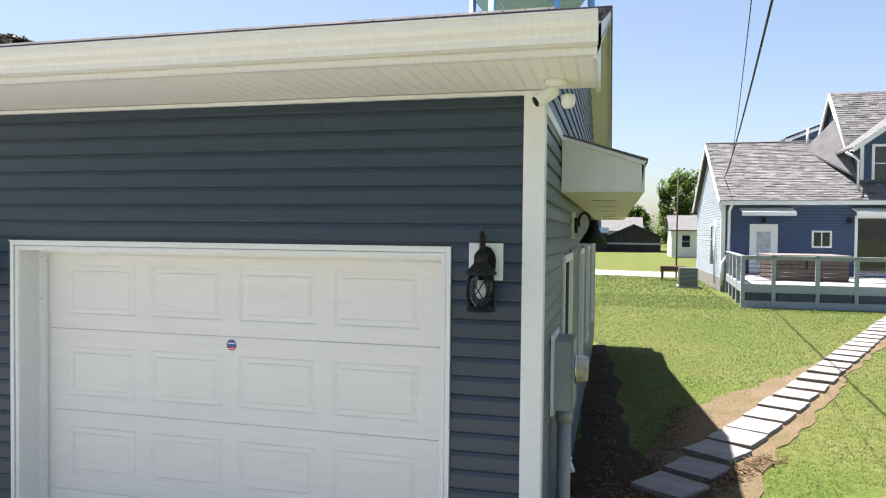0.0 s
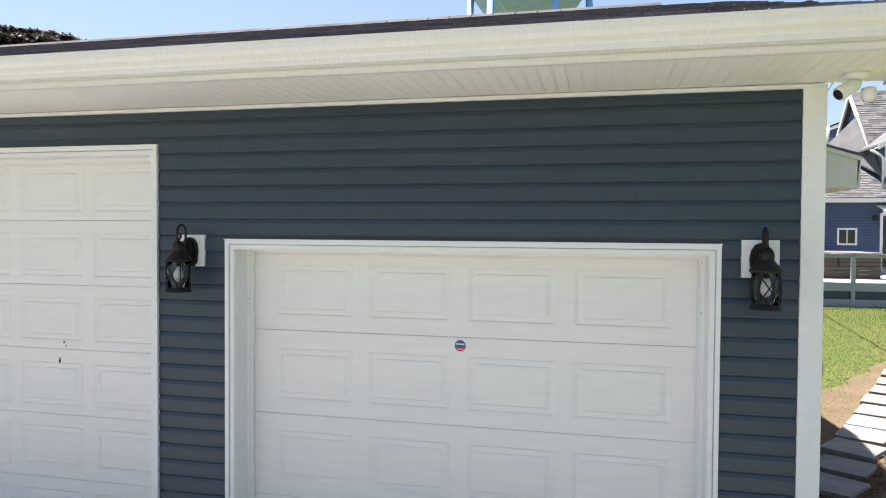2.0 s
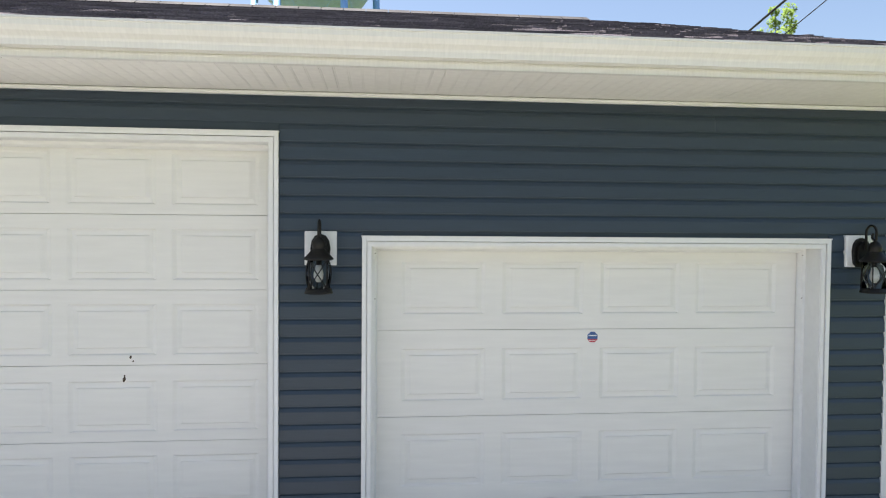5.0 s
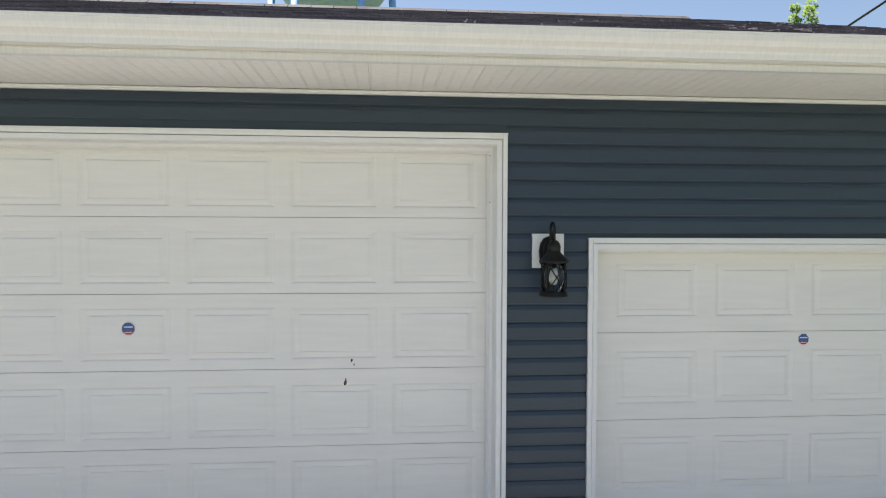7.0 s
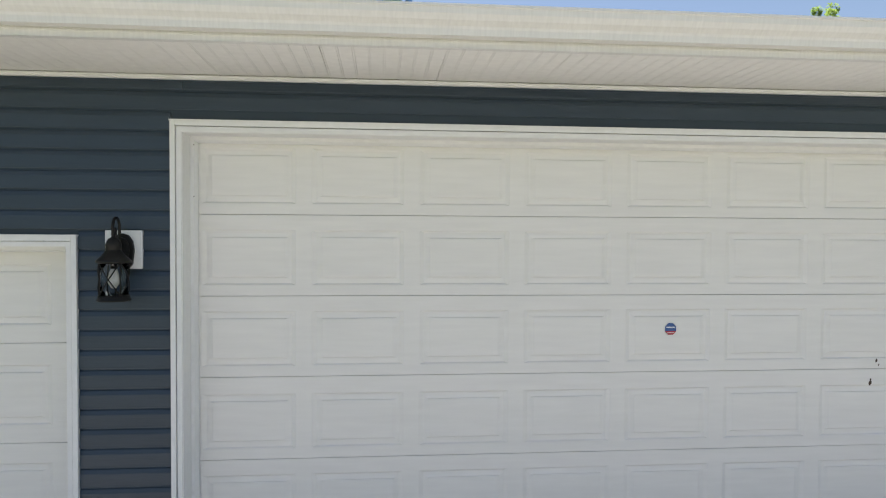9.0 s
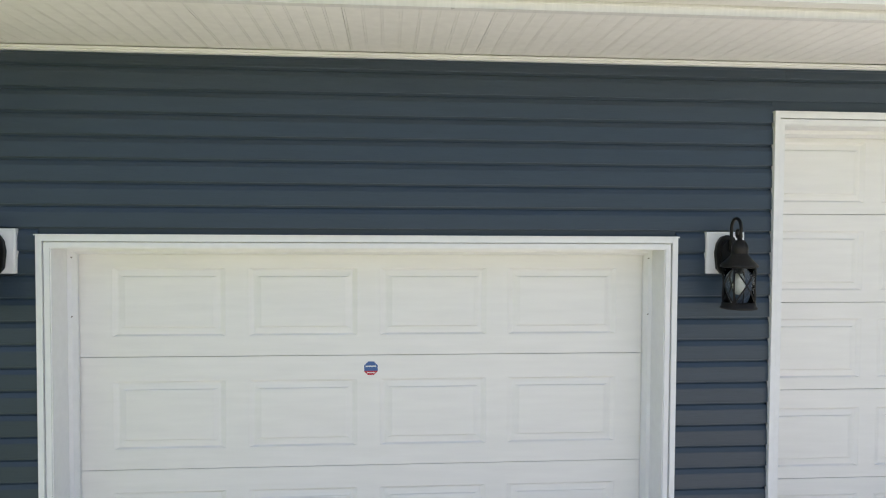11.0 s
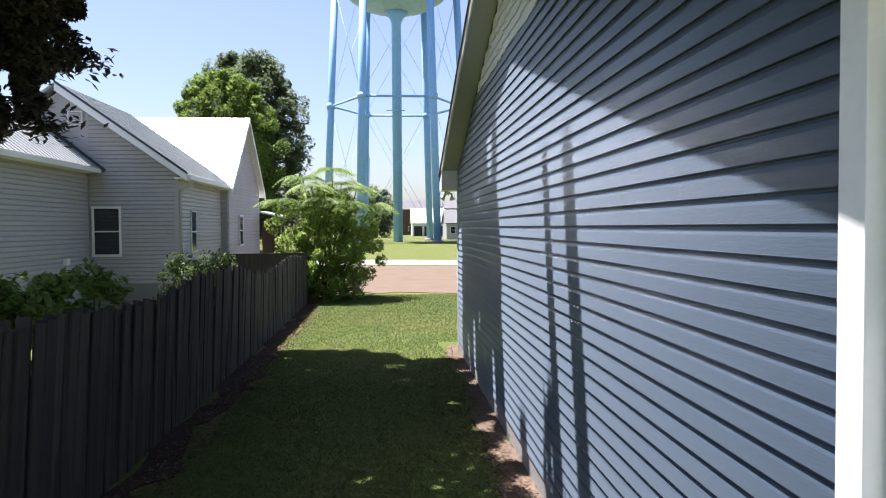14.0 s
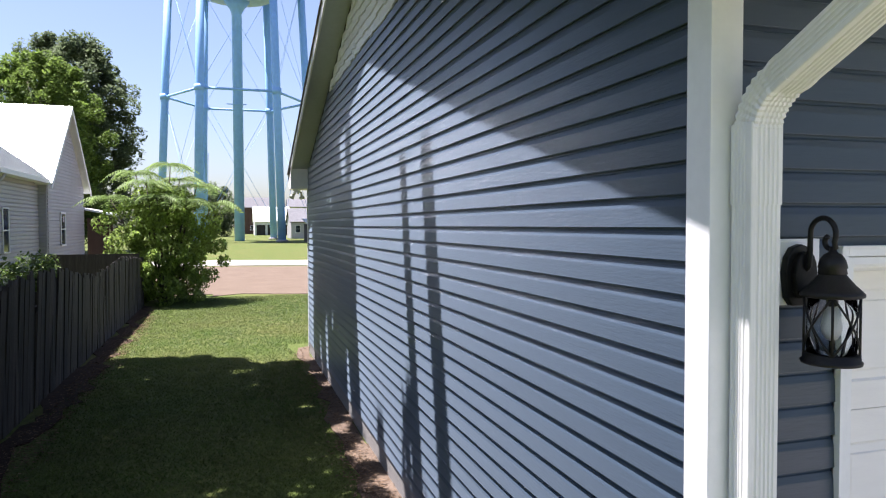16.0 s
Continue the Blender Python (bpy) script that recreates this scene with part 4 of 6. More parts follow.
# dark tree with boughs over the fence, plus unseen added canopy shading lawn and wall
def crown_tree(name, label, at, stem, blobs, boughs, material, leaf, seed):
    """blobs: centre, radii, lumps, leaves; boughs: bare limbs with a few leaves."""
    t = thing(name, label, "tree", at)
    r = np.random.default_rng(seed)
    part("trunk", MB().tube(stem, [0.32 - 0.2 * i / (len(stem) - 1) for i in range(len(stem))], 10), BARK, t)
    top = Vector(stem[-1])
    for c, rad, lumps, n, ball in blobs:
        L = []
        for i in range(lumps):
            u = r.normal(size=3)
            u /= np.linalg.norm(u)
            q = r.uniform(0.2, 1.0) ** 0.4
            L.append((c[0] + u[0] * rad[0] * q, c[1] + u[1] * rad[1] * q, c[2] + u[2] * rad[2] * q, ball * r.uniform(0.6, 1.3)))
        for i in range(0, lumps, 9):
            x, y, z, b = L[i]
            m = (top + Vector(c)) / 2
            part("limb", MB().tube([tuple(top * 0.98), (m.x, m.y, m.z), (x, y, z)], [0.11, 0.07, 0.015], 6), BARK, t)
        leaf_mesh("crown", clumps(r, L, n), leaf, material, t, seed + 1)
    for pts, w, n in boughs:
        part("limb", MB().tube(pts, [w, w, w * 0.95, w * 0.85][:len(pts)], 7), BARK, t)
        if n:
            q = np.array(pts)[r.integers(1, len(pts), n)] + r.normal(size=(n, 3)) * np.array([0.25, 0.12, 0.12])
            leaf_mesh("foliage", q, leaf, material, t, seed + 5)
    return t


crown_tree("shade_tree", "large dark-leaved yard tree overhanging the fence, with unseen canopy added to shade the lawn", (-21.4, 10.6, 0),
           [(0, 0, -0.1), (0.1, 0, 2.5), (0.3, 0.1, 5.0), (0.9, 0.1, 6.6)],
           # upper discs, out of view, added to block more sky light
           [*[((4.2, -3.2 + i, 8.8 + 0.16 * i), (2.0, 0.6, 0.2), 60, 14000, 0.24) for i in range(3)], *[((3.35 + (0.5 if i < 2 else 0), -4.1 - 1.4 * i, 8.5), (2.1, 0.8, 0.2), 50, 8000, 0.28) for i in range(5)],
            # thin leaf sheets, out of view, added to cast the lawn and wall shade
            *[((4.85 - (0.8 if i > 4 else 0), -3.7 + i, 6.34 + 0.16 * i), (2.35 - (0.7 if i > 4 else 0), 0.70, 0.02), 130, 28000, 0.18) for i in range(6)], *[((4.0 + (0.5 if i < 2 else 0), -4.6 - 1.4 * i, 6.0), (2.6, 1.0, 0.05), 80, 11000, 0.28) for i in range(5)], *[((7.63, -3.28 + i, 6.03 + 0.2 * i), (0.6, 0.6, 0.06), 26, 5000, 0.16) for i in range(4)],
            ((1.35, -1.5, 5.75), (1.5, 1.2, 1.2), 60, 36000, 0.3), ((0.85, -1.6, 4.3), (1.3, 1.1, 0.7), 34, 16000, 0.26)],
           # two bare boughs, out of view, added to cast the wall stripes
           [([(2.0, -5.4, 7.2), (4.5, -5.97, 7.6), (6.2, -5.97, 7.6), (7.4, -5.97, 7.5)], 0.13, 0),
            ([(2.0, -5.9, 7.2), (4.5, -6.67, 7.6), (6.2, -6.67, 7.6), (7.4, -6.67, 7.5)], 0.18, 0),
            ([(1.6, -1.4, 5.2), (2.0, -1.5, 5.0), (2.35, -1.6, 4.9), (2.7, -1.6, 4.75)], 0.014, 900),
            ([(1.2, -1.4, 4.4), (1.7, -1.5, 4.1), (2.0, -1.6, 3.95), (2.3, -1.6, 3.8)], 0.014, 600)],
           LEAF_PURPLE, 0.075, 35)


def sumac(at):
    """A bushy sapling: leafy below, palm-like feathered fronds on top."""
    s = thing("sapling_bush", "bright green bushy sapling with feathery fronds at the fence end", "bush", at)
    r = np.random.default_rng(51)
    tops = [(0.2, 0.0, 4.1), (-0.8, 0.3, 3.85), (0.95, -0.3, 3.45), (-0.4, -0.8, 3.5), (0.4, 0.8, 3.7), (-1.45, -0.2, 3.1), (1.4, 0.2, 2.95), (-0.1, -1.0, 3.1), (0.7, -0.9, 3.0)]
    for x, y, z in tops:
        part("trunk", MB().tube([(x * 0.1, y * 0.1, -0.05), (x * 0.45, y * 0.45, z * 0.45), (x, y, z)], [0.05, 0.035, 0.015], 6), BARK, s)
    L = []
    for i in range(170):
        z = 0.12 + 3.25 * (i + 0.5) / 170
        w = 1.75 * math.sin(math.pi * min(1, (z + 0.55) / 4.0)) ** 0.6
        a = i * 2.4
        q = w * math.sqrt(r.uniform(0.08, 1)) * r.uniform(0.7, 1.2)
        L.append((q * math.cos(a), q * math.sin(a), z, r.uniform(0.16, 0.36)))
    leaf_mesh("foliage", clumps(r, L, 30000), 0.058, LEAF_BUSH, s, 52, drop=-0.4)
    for x, y, z in tops:
        for k in range(12):
            a = k * 2.399 + r.uniform(-0.25, 0.25)
            ln = r.uniform(0.6, 0.95)
            up = r.uniform(0.35, 0.75)
            base = Vector((x, y, z))
            spine = [base + Vector((math.cos(a) * ln * t, math.sin(a) * ln * t, ln * (up * t - (up + 0.28) * t * t))) for t in [j / 13 for j in range(14)]]
            mb = MB().tube([tuple(p) for p in spine], 0.007, 4)
            side = Vector((-math.sin(a), math.cos(a), 0))
            fw = Vector((math.cos(a), math.sin(a), 0)) * 0.022
            for j in range(2, 14):
                p = spine[j]
                l = 0.25 * math.sin(math.pi * (j / 16 + 0.1)) + 0.03
                for sg in (1, -1):
                    tip = p + side * (sg * l) + Vector((0, 0, -0.45 * l)) + fw * 2
                    mid = p + side * (sg * l * 0.5) + Vector((0, 0, -0.08 * l)) + fw
                    mb.add([tuple(p), tuple(mid + fw), tuple(tip), tuple(mid - fw)], [(0, 1, 2, 3)])
            part("frond", mb, LEAF_FROND, s, fix=False)


sumac((-16.0, 20.6, 0))


def vine(name, label, at, L, n, leaf, material, seed, cat="vine"):
    v = thing(name, label, cat, at)
    r = np.random.default_rng(seed)
    for i in range(0, len(L), 2):
        x, y, z, b = L[i]
        part("stem", MB().tube([(x * 0.5, y * 0.5, -0.05), (x * 0.8, y * 0.8, z * 0.6), (x, y, z)], [0.012, 0.009, 0.004], 5), BARK, v)
    leaf_mesh("foliage", clumps(r, L, n), leaf, material, v, seed + 1)
    return v


r_ = random.Random(8)
vine("climbing_vine", "leafy green vine tumbling over the fence", (-16.75, 4.3, 0),
     [(r_.uniform(-0.8, 0.12), r_.uniform(-1.9, 1.3), r_.uniform(1.4, 1.8), r_.uniform(0.06, 0.17)) for i in range(90)], 4600, 0.055, LEAF_MID, 61)
vine("hedge_plants", "tall weeds growing behind the fence by the house", (-17.15, 9.4, 0),
     [(r_.uniform(-0.5, 0.3), r_.uniform(-0.2, 2.6), r_.uniform(0.9, 1.75), r_.uniform(0.05, 0.18)) for i in range(120)], 7500, 0.035, LEAF, 63, "weeds")


# ---- fence ----
fence = thing("fence", "weathered dark wooden picket fence leaning a little", "fence", (-16.5, 0, 0))
rng = random.Random(17)
pk = []
for v in range(5):
    w = 0.057
    hh = rng.uniform(-0.02, 0.02)
    pk.append(part("picket", MB().box(-0.009, -w, -0.05, 0.009, w, 1.46 + hh), FENCE, fence, bevel=0.002))
    pk[-1].location = (rng.uniform(-0.01, 0.01), -1.0 - v * 0.105, 0)
y = -0.9
while y < 19.6:
    sag = 1.0 + 0.05 * math.sin(y * 0.9) + rng.uniform(-0.035, 0.03) + 0.12 * max(0.0, min(1.0, (12.0 - y) / 4.0))
    piece("picket", rng.choice(pk), fence, (rng.uniform(-0.012, 0.012), y, rng.uniform(-0.03, 0.0)),
          (radians(rng.uniform(-0.35, 0.35) - 1.0 - 6.5 * max(0.0, min(1.0, (14.5 - y) / 4.5))), radians(rng.uniform(-1.2, 1.2)), radians(rng.uniform(-4, 4))), (1, rng.uniform(1.2, 1.35), sag))
    y += 0.076 + rng.uniform(-0.003, 0.004)
for z in (0.35, 1.15):
    part("rail", MB().box(-0.055, -1.5, z, -0.012, 19.6, z + 0.085), FENCE, fence)
for i in range(9):
    part("post", MB().box(-0.14, -1.2 + 2.45 * i, -0.3, -0.05, -1.11 + 2.45 * i, 1.4), FENCE, fence)
# the darker gate panel at the far end of the fence
part("end_panel", MB().box(-2.6, 19.3, -0.05, -0.05, 19.34, 1.5), FENCE, fence)


# ---- helpers for houses ----
def window(name, parent, face, where, a, b, z0, z1, cols=1, rows=2, fr=0.06, inner=WINDOW, out=0.03):
    """A framed window on a wall that faces -y or +x, as a part with its panes."""
    s = -1 if face[0] == "-" else 1
    put = (lambda u0, d0, w0, u1, d1, w1: MB().box(u0, where + s * d0, w0, u1, where + s * d1, w1)) if face[1] == "y" else \
          (lambda u0, d0, w0, u1, d1, w1: MB().box(where + s * d0, u0, w0, where + s * d1, u1, w1))
    f = put(a, 0.005, z0, a + fr, out, z1)
    for bx in (put(b - fr, 0.005, z0, b, out, z1), put(a, 0.004, z1 - fr, b, out + 0.004, z1), put(a, 0.004, z0, b, out + 0.008, z0 + fr)):
        f.add(bx.v, bx.f)
    w = part(name, f, WHITE, parent)
    iw, ih = (b - a - 2 * fr) / cols, (z1 - z0 - 2 * fr) / rows
    for i in range(cols):
        for j in range(rows):
            p0, q0 = a + fr + i * iw, z0 + fr + j * ih
            part("pane", put(p0 + 0.008, -0.01, q0 + 0.008, p0 + iw - 0.008, 0.012, q0 + ih - 0.008), inner, w)
    for i in range(1, cols):
        part("mullion", put(a + fr + i * iw - 0.018, 0.004, z0 + fr, a + fr + i * iw + 0.018, out - 0.006, z1 - fr), WHITE, w)
    for j in range(1, rows):
        part("mullion", put(a + fr, 0.004, z0 + fr + j * ih - 0.018, b - fr, out - 0.008, z0 + fr + j * ih + 0.018), WHITE, w)
    return w


def slope(pts, thick=0.1):
    """A roof slab over a flat polygon of 3D points."""
    n = len(pts)
    v = [tuple(p) for p in pts] + [(p[0], p[1], p[2] - thick) for p in pts]
    f = [tuple(range(n)), tuple(range(2 * n - 1, n - 1, -1))] + [(i, i + n, (i + 1) % n + n, (i + 1) % n) for i in range(n)]
    return MB().add(v, f)


def roof_tabs(p0, p1, q0, q1, rows, tab, rng, lift=0.03, thick=0.02):
    """Rows of shingle tabs on the slope between the eave p0-p1 and the ridge q0-q1."""
    p0, p1, q0, q1 = (Vector(v) for v in (p0, p1, q0, q1))
    nrm = (p1 - p0).cross(q0 - p0).normalized()
    mb = MB()
    for r in range(rows):
        a, b = p0.lerp(q0, r / rows), p1.lerp(q1, r / rows)
        c, d_ = p0.lerp(q0, (r + 1.15) / rows), p1.lerp(q1, (r + 1.15) / rows)
        L = (b - a).length
        t = -rng.uniform(0, tab)
        while t < L:
            w = tab * rng.uniform(0.6, 1.4)
            u, v = max(0, t) / L, min(L, t + w - 0.012) / L
            if v > u:
                th = thick * rng.choice((0.6, 1.2))
                mb.add([tuple(a.lerp(b, u) + nrm * lift), tuple(a.lerp(b, v) + nrm * lift), tuple(a.lerp(b, v) + nrm * (lift + th)), tuple(a.lerp(b, u) + nrm * (lift + th)),
                        tuple(c.lerp(d_, u) + nrm * lift), tuple(c.lerp(d_, v) + nrm * lift)], [(0, 1, 2, 3), (3, 2, 5, 4)])
            t += w
    return mb


# ---- the pale neighbour house ----
nb = thing("neighbour_house", "pale grey sided house with a bright metal roof behind the fence", "house", (0, 0, 0))
NX, NY = -19.85, 17.9      # its near corner
nbw = MB()
nbw.prism([(-25.9, 0.3), (NX, 0.3), (NX, 3.85), (-22.9, 6.05), (-25.9, 3.85)], "y", NY, NY + 5.0)
part("wall", nbw, NEIGH, nb)
cutg = lambda z: [(max(-22.2, -25.9 + max(0, (z - 3.85)) * 3.0 / 2.2), NX - 0.05 - max(0, (z - 3.85)) * 3.05 / 2.2)]
part("siding", lap_field("-y", NY, 0, 0, 0.75, 5.9, 0.115, 2.0, cutg), NEIGH, nb, fix=False)
part("siding", lap_field("+x", NX, NY + 0.05, 22.7, 0.75, 3.8, 0.115, 2.0), NEIGH, nb, fix=False)
part("foundation", MB().box(-25.9, NY - 0.02, -0.1, NX + 0.01, NY + 0.1, 0.75).box(NX - 0.1, NY, -0.1, NX + 0.02, 23, 0.75), CONCRETE, nb)
part("corner_trim", MB().box(NX - 0.07, NY - 0.03, 0.75, NX + 0.03, NY + 0.07, 3.85), NEIGH, nb)
part("roof", slope([(NX + 0.35, NY - 0.35, 3.75), (NX + 0.35, 23.2, 3.75), (-22.9, 23.2, 6.2), (-22.9, NY - 0.35, 6.2)], 0.06), METALROOF, nb, "pale ribbed metal roof")
part("roof", slope([(-26.25, NY - 0.35, 3.7), (-26.25, 23.2, 3.7), (-22.9, 23.2, 6.2), (-22.9, NY - 0.35, 6.2)], 0.06), METALROOF, nb)
for i in range(24):
    yy = NY - 0.3 + i * 0.228
    part("roof_rib", slope([(NX + 0.35, yy, 3.775), (NX + 0.35, yy + 0.03, 3.775), (-22.9, yy + 0.03, 6.225), (-22.9, yy, 6.225)], 0.03), METALROOF, nb)
part("bargeboard", MB().prism([(NX + 0.36, 3.55), (NX + 0.36, 3.73), (-22.9, 6.17), (-22.9, 5.97)], "y", NY - 0.37, NY - 0.33), WHITE, nb)
part("bargeboard_cap", MB().prism([(NX + 0.38, 3.74), (NX + 0.38, 3.80), (-22.9, 6.25), (-22.9, 6.185)], "y", NY - 0.385, NY - 0.31), GREENTRIM, nb, "dark edge trim of the metal roof")
part("soffit", MB().box(NX, NY - 0.33, 3.62, NX + 0.33, 23.0, 3.66), WHITE, nb)
part("gutter", MB().box(NX + 0.33, NY - 0.3, 3.60, NX + 0.43, 22.8, 3.73), ALU, nb)
part("downspout", MB().tube([(NX + 0.38, NY + 0.2, 3.6), (NX + 0.3, NY + 0.12, 3.45), (NX + 0.06, NY + 0.06, 3.3), (NX + 0.06, NY + 0.06, 0.3)], 0.04, 6), NEIGH, nb)
vent = MB().box(-22.72, NY - 0.05, 5.08, -22.32, NY - 0.015, 5.48)
ve = part("gable_vent", vent, WHITE, nb)
for i in range(6):
    part("louvre", MB().prism([(NY - 0.052, 5.12 + i * 0.058), (NY - 0.075, 5.11 + i * 0.058), (NY - 0.052, 5.155 + i * 0.058)], "x", -22.68, -22.36), NEIGH, ve)
window("window", nb, "-y", NY - 0.03, -22.14, -21.36, 1.5, 2.88, 1, 2)
window("window", nb, "+x", NX + 0.03, 19.0, 19.55, 1.55, 2.78, 1, 2, 0.03, inner=mat("window_blue", (0.01, 0.02, 0.045), rough=0.08, var=0.2))
# cross wing with the blinding roof
part("wall", MB().prism([(22.7, 0.3), (28.4, 0.3), (28.4, 3.8), (25.55, 6.35), (22.7, 3.8)], "x", -26, NX + 0.25), NEIGH, nb)
cutw = lambda z: [(22.75 + max(0, z - 3.8) * 2.85 / 2.55, 28.35 - max(0, z - 3.8) * 2.85 / 2.55)]
part("siding", lap_field("+x", NX + 0.25, 0, 0, 0.75, 6.2, 0.115, 2.0, cutw), NEIGH, nb, fix=False)
part("siding", lap_field("-y", 22.7, NX, NX + 0.25, 0.75, 3.8, 0.115, 2.0), NEIGH, nb, fix=False)
WHITEROOF = mat("white_metal_roof", (0.85, 0.86, 0.86), rough=0.25, metal=0.0, var=0.02)
part("roof", slope([(-27, 22.35, 3.62), (NX + 0.5, 22.35, 3.62), (NX + 0.5, 25.55, 6.5), (-27, 25.55, 6.5)], 0.06), WHITEROOF, nb, "bright white metal roof")
part("roof", slope([(-27, 28.75, 3.62), (NX + 0.5, 28.75, 3.62), (NX + 0.5, 25.55, 6.5), (-27, 25.55, 6.5)], 0.06), WHITEROOF, nb)
part("bargeboard", MB().prism([(22.35, 3.42), (25.55, 6.3), (28.75, 3.42), (28.75, 3.6), (25.55, 6.48), (22.35, 3.6)], "x", NX + 0.46, NX + 0.50), WHITE, nb)
window("window", nb, "+x", NX + 0.285, 24.3, 25.0, 1.6, 2.75, 1, 2)
# near wing
part("wall", MB().box(-26, 9.0, 0.3, -22.25, NY - 0.1, 4.0), NEIGH, nb)
part("siding", lap_field("+x", -22.25, 9.0, NY - 0.02, 0.75, 3.98, 0.115, 2.0), NEIGH, nb, fix=False)
part("roof", slope([(-21.85, 8.6, 3.92), (-21.85, NY - 0.05, 3.92), (-24.2, NY - 0.05, 5.75), (-24.2, 8.6, 5.75)], 0.06), METALROOF, nb)
for i in range(40):
    yy = 8.7 + i * 0.228
    part("roof_rib", slope([(-21.85, yy, 3.945), (-21.85, yy + 0.03, 3.945), (-24.2, yy + 0.03, 5.775), (-24.2, yy, 5.775)], 0.03), METALROOF, nb)
part("flashing", slope([(-21.75, NY - 0.16, 3.86), (-21.75, NY - 0.02, 3.90), (-24.2, NY - 0.02, 5.85), (-24.2, NY - 0.16, 5.82)], 0.04), GREENTRIM, nb)
part("gutter", MB().box(-21.95, 8.7, 3.78, -21.83, NY - 0.1, 3.9), ALU, nb)
part("soffit", MB().box(-22.25, 8.7, 3.78, -21.95, NY - 0.1, 3.81), WHITE, nb)
part("dryer_vent", MB().box(-22.25, 16.3, 1.35, -22.12, 16.48, 1.52), WHITE, nb)
# little porch roof behind
part("porch_roof", slope([(NX + 0.2, 28.6, 3.0), (NX + 1.3, 28.6, 2.75), (NX + 1.3, 31, 2.75), (NX + 0.2, 31, 3.0)], 0.08), WHITE, nb)
part("porch_post", MB().box(NX + 1.15, 28.7, 0, NX + 1.25, 28.8, 2.7), RUSTY, nb)
part("porch_screen", MB().box(NX + 0.3, 28.8, 0, NX + 1.1, 28.85, 2.6), RUSTY, nb)


# ---- water tower ----
TC = Vector((-12.75, 104.5, 0))
tw = thing("water_tower", "light blue steel water tower on tall round legs", "water tower", TC)
R0 = 10.9
angs = [30, 90, 150, 210, 270, 330]
lean = 0.045


def leg_at(deg, z):
    a = radians(deg)
    r = R0 - lean * z
    return (r * math.sin(a), -r * math.cos(a), z)


for dg in angs:
    lg = part("leg", MB().tube([leg_at(dg, 0), leg_at(dg, 20), leg_at(dg, 41)], 0.54, 14), TOWER, tw)
    part("collar", MB().tube([leg_at(dg, 20.2), leg_at(dg, 21.0)], 0.66, 14), TOWER, lg)
    part("foot", MB().lathe([(0.0, 0.4), (0.8, 0.4), (0.9, 0.0), (0.0, 0.0)], leg_at(dg, -0.1), 12), CONCRETE, lg)
for i in range(6):
    a, b = angs[i], angs[(i + 1) % 6]
    part("strut", MB().tube([leg_at(a, 20.6), leg_at(b, 20.6)], 0.17, 6), TOWER, tw)
    for z0, z1 in ((1.0, 20.3), (20.9, 38.0)):
        part("tie_rod", MB().tube([leg_at(a, z0), leg_at(b, z1)], 0.03, 4), TOWER, tw)
        part("tie_rod", MB().tube([leg_at(b, z0), leg_at(a, z1)], 0.03, 4), TOWER, tw)
part("tank", MB().lathe([(0.0, 34.7), (2.5, 34.9), (5.2, 35.7), (7.4, 37.1), (8.9, 39.2), (9.6, 41.2), (9.6, 44.5), (8.2, 47.5), (5, 49.6), (0, 50.4)], (0, 0, 0), 40), BOWL, tw, "pale blue-green rounded steel tank")
part("riser", MB().tube([(0, 0, 0), (0, 0, 33.0), (0, 0, 33.8), (0, 0, 34.9)], [0.72, 0.72, 0.95, 1.9], 16), TOWER, tw)
part("riser_ring", MB().tube([(-1.6, -0.8, 19.9), (1.2, -0.8, 19.9)], 0.07, 6), TOWER, tw)
lad = MB()
for s_ in (-0.22, 0.22):
    lad.tube([(leg_at(330, 1)[0] + 0.95 + s_, leg_at(330, 1)[1], 1.0), (leg_at(330, 12)[0] + 0.95 + s_, leg_at(330, 12)[1], 12)], 0.05, 5)
part("ladder", lad, TOWER, tw)


# ---- blue house across the lawn ----
HY = 26.3
hs = thing("blue_house", "blue sided house with white trim and a grey shingle roof", "house", (0.35, 0, 0.15))
hw = MB().box(4.3, HY, 0.0, 17.35, 34.8, 3.45)
hw.prism([(HY, 3.4), (34.8, 3.4), (30.5, 5.85)], "x", 4.3, 4.45)
part("wall", hw, HOUSEBLUE, hs)
# for the -x wall only, much paler than HOUSEBLUE on the front
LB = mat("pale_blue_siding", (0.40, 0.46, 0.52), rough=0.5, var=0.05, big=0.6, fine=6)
rects = [(5.34, 6.38, 0.0, 2.6), (7.62, 8.34, 1.68, 2.36), (9.14, 13.75, 0.0, 2.95), (14.8, 16.45, 0.75, 2.68)]


def house_cut(z):
    spans = [(4.4, 17.25)]
    for a, b, z0, z1 in rects:
        if z0 - 0.02 < z - 0.05 < z1 + 0.02:
            spans = [s for p, q in spans for s in ((p, min(q, a)), (max(p, b), q)) if s[1] > s[0]]
    return spans


part("siding", lap_field("-y", HY, 0, 0, 0.6, 3.4, 0.115, 1.6, house_cut), HOUSEBLUE, hs, fix=False)
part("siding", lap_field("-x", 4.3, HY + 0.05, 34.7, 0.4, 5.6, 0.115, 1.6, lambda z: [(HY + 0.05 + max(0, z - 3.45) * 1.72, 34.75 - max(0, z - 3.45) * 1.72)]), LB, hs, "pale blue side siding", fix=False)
part("corner_trim", MB().box(4.26, HY - 0.03, 0.3, 4.42, HY + 0.12, 3.4), WHITE, hs)
part("corner_trim", MB().box(17.22, HY - 0.03, 0.3, 17.38, HY + 0.1, 3.4), WHITE, hs)
part("foundation", MB().box(4.28, HY - 0.02, -0.3, 17.36, HY + 0.1, 0.4).box(4.27, HY, -0.3, 4.4, 34.8, 0.4), CONCRETE, hs)
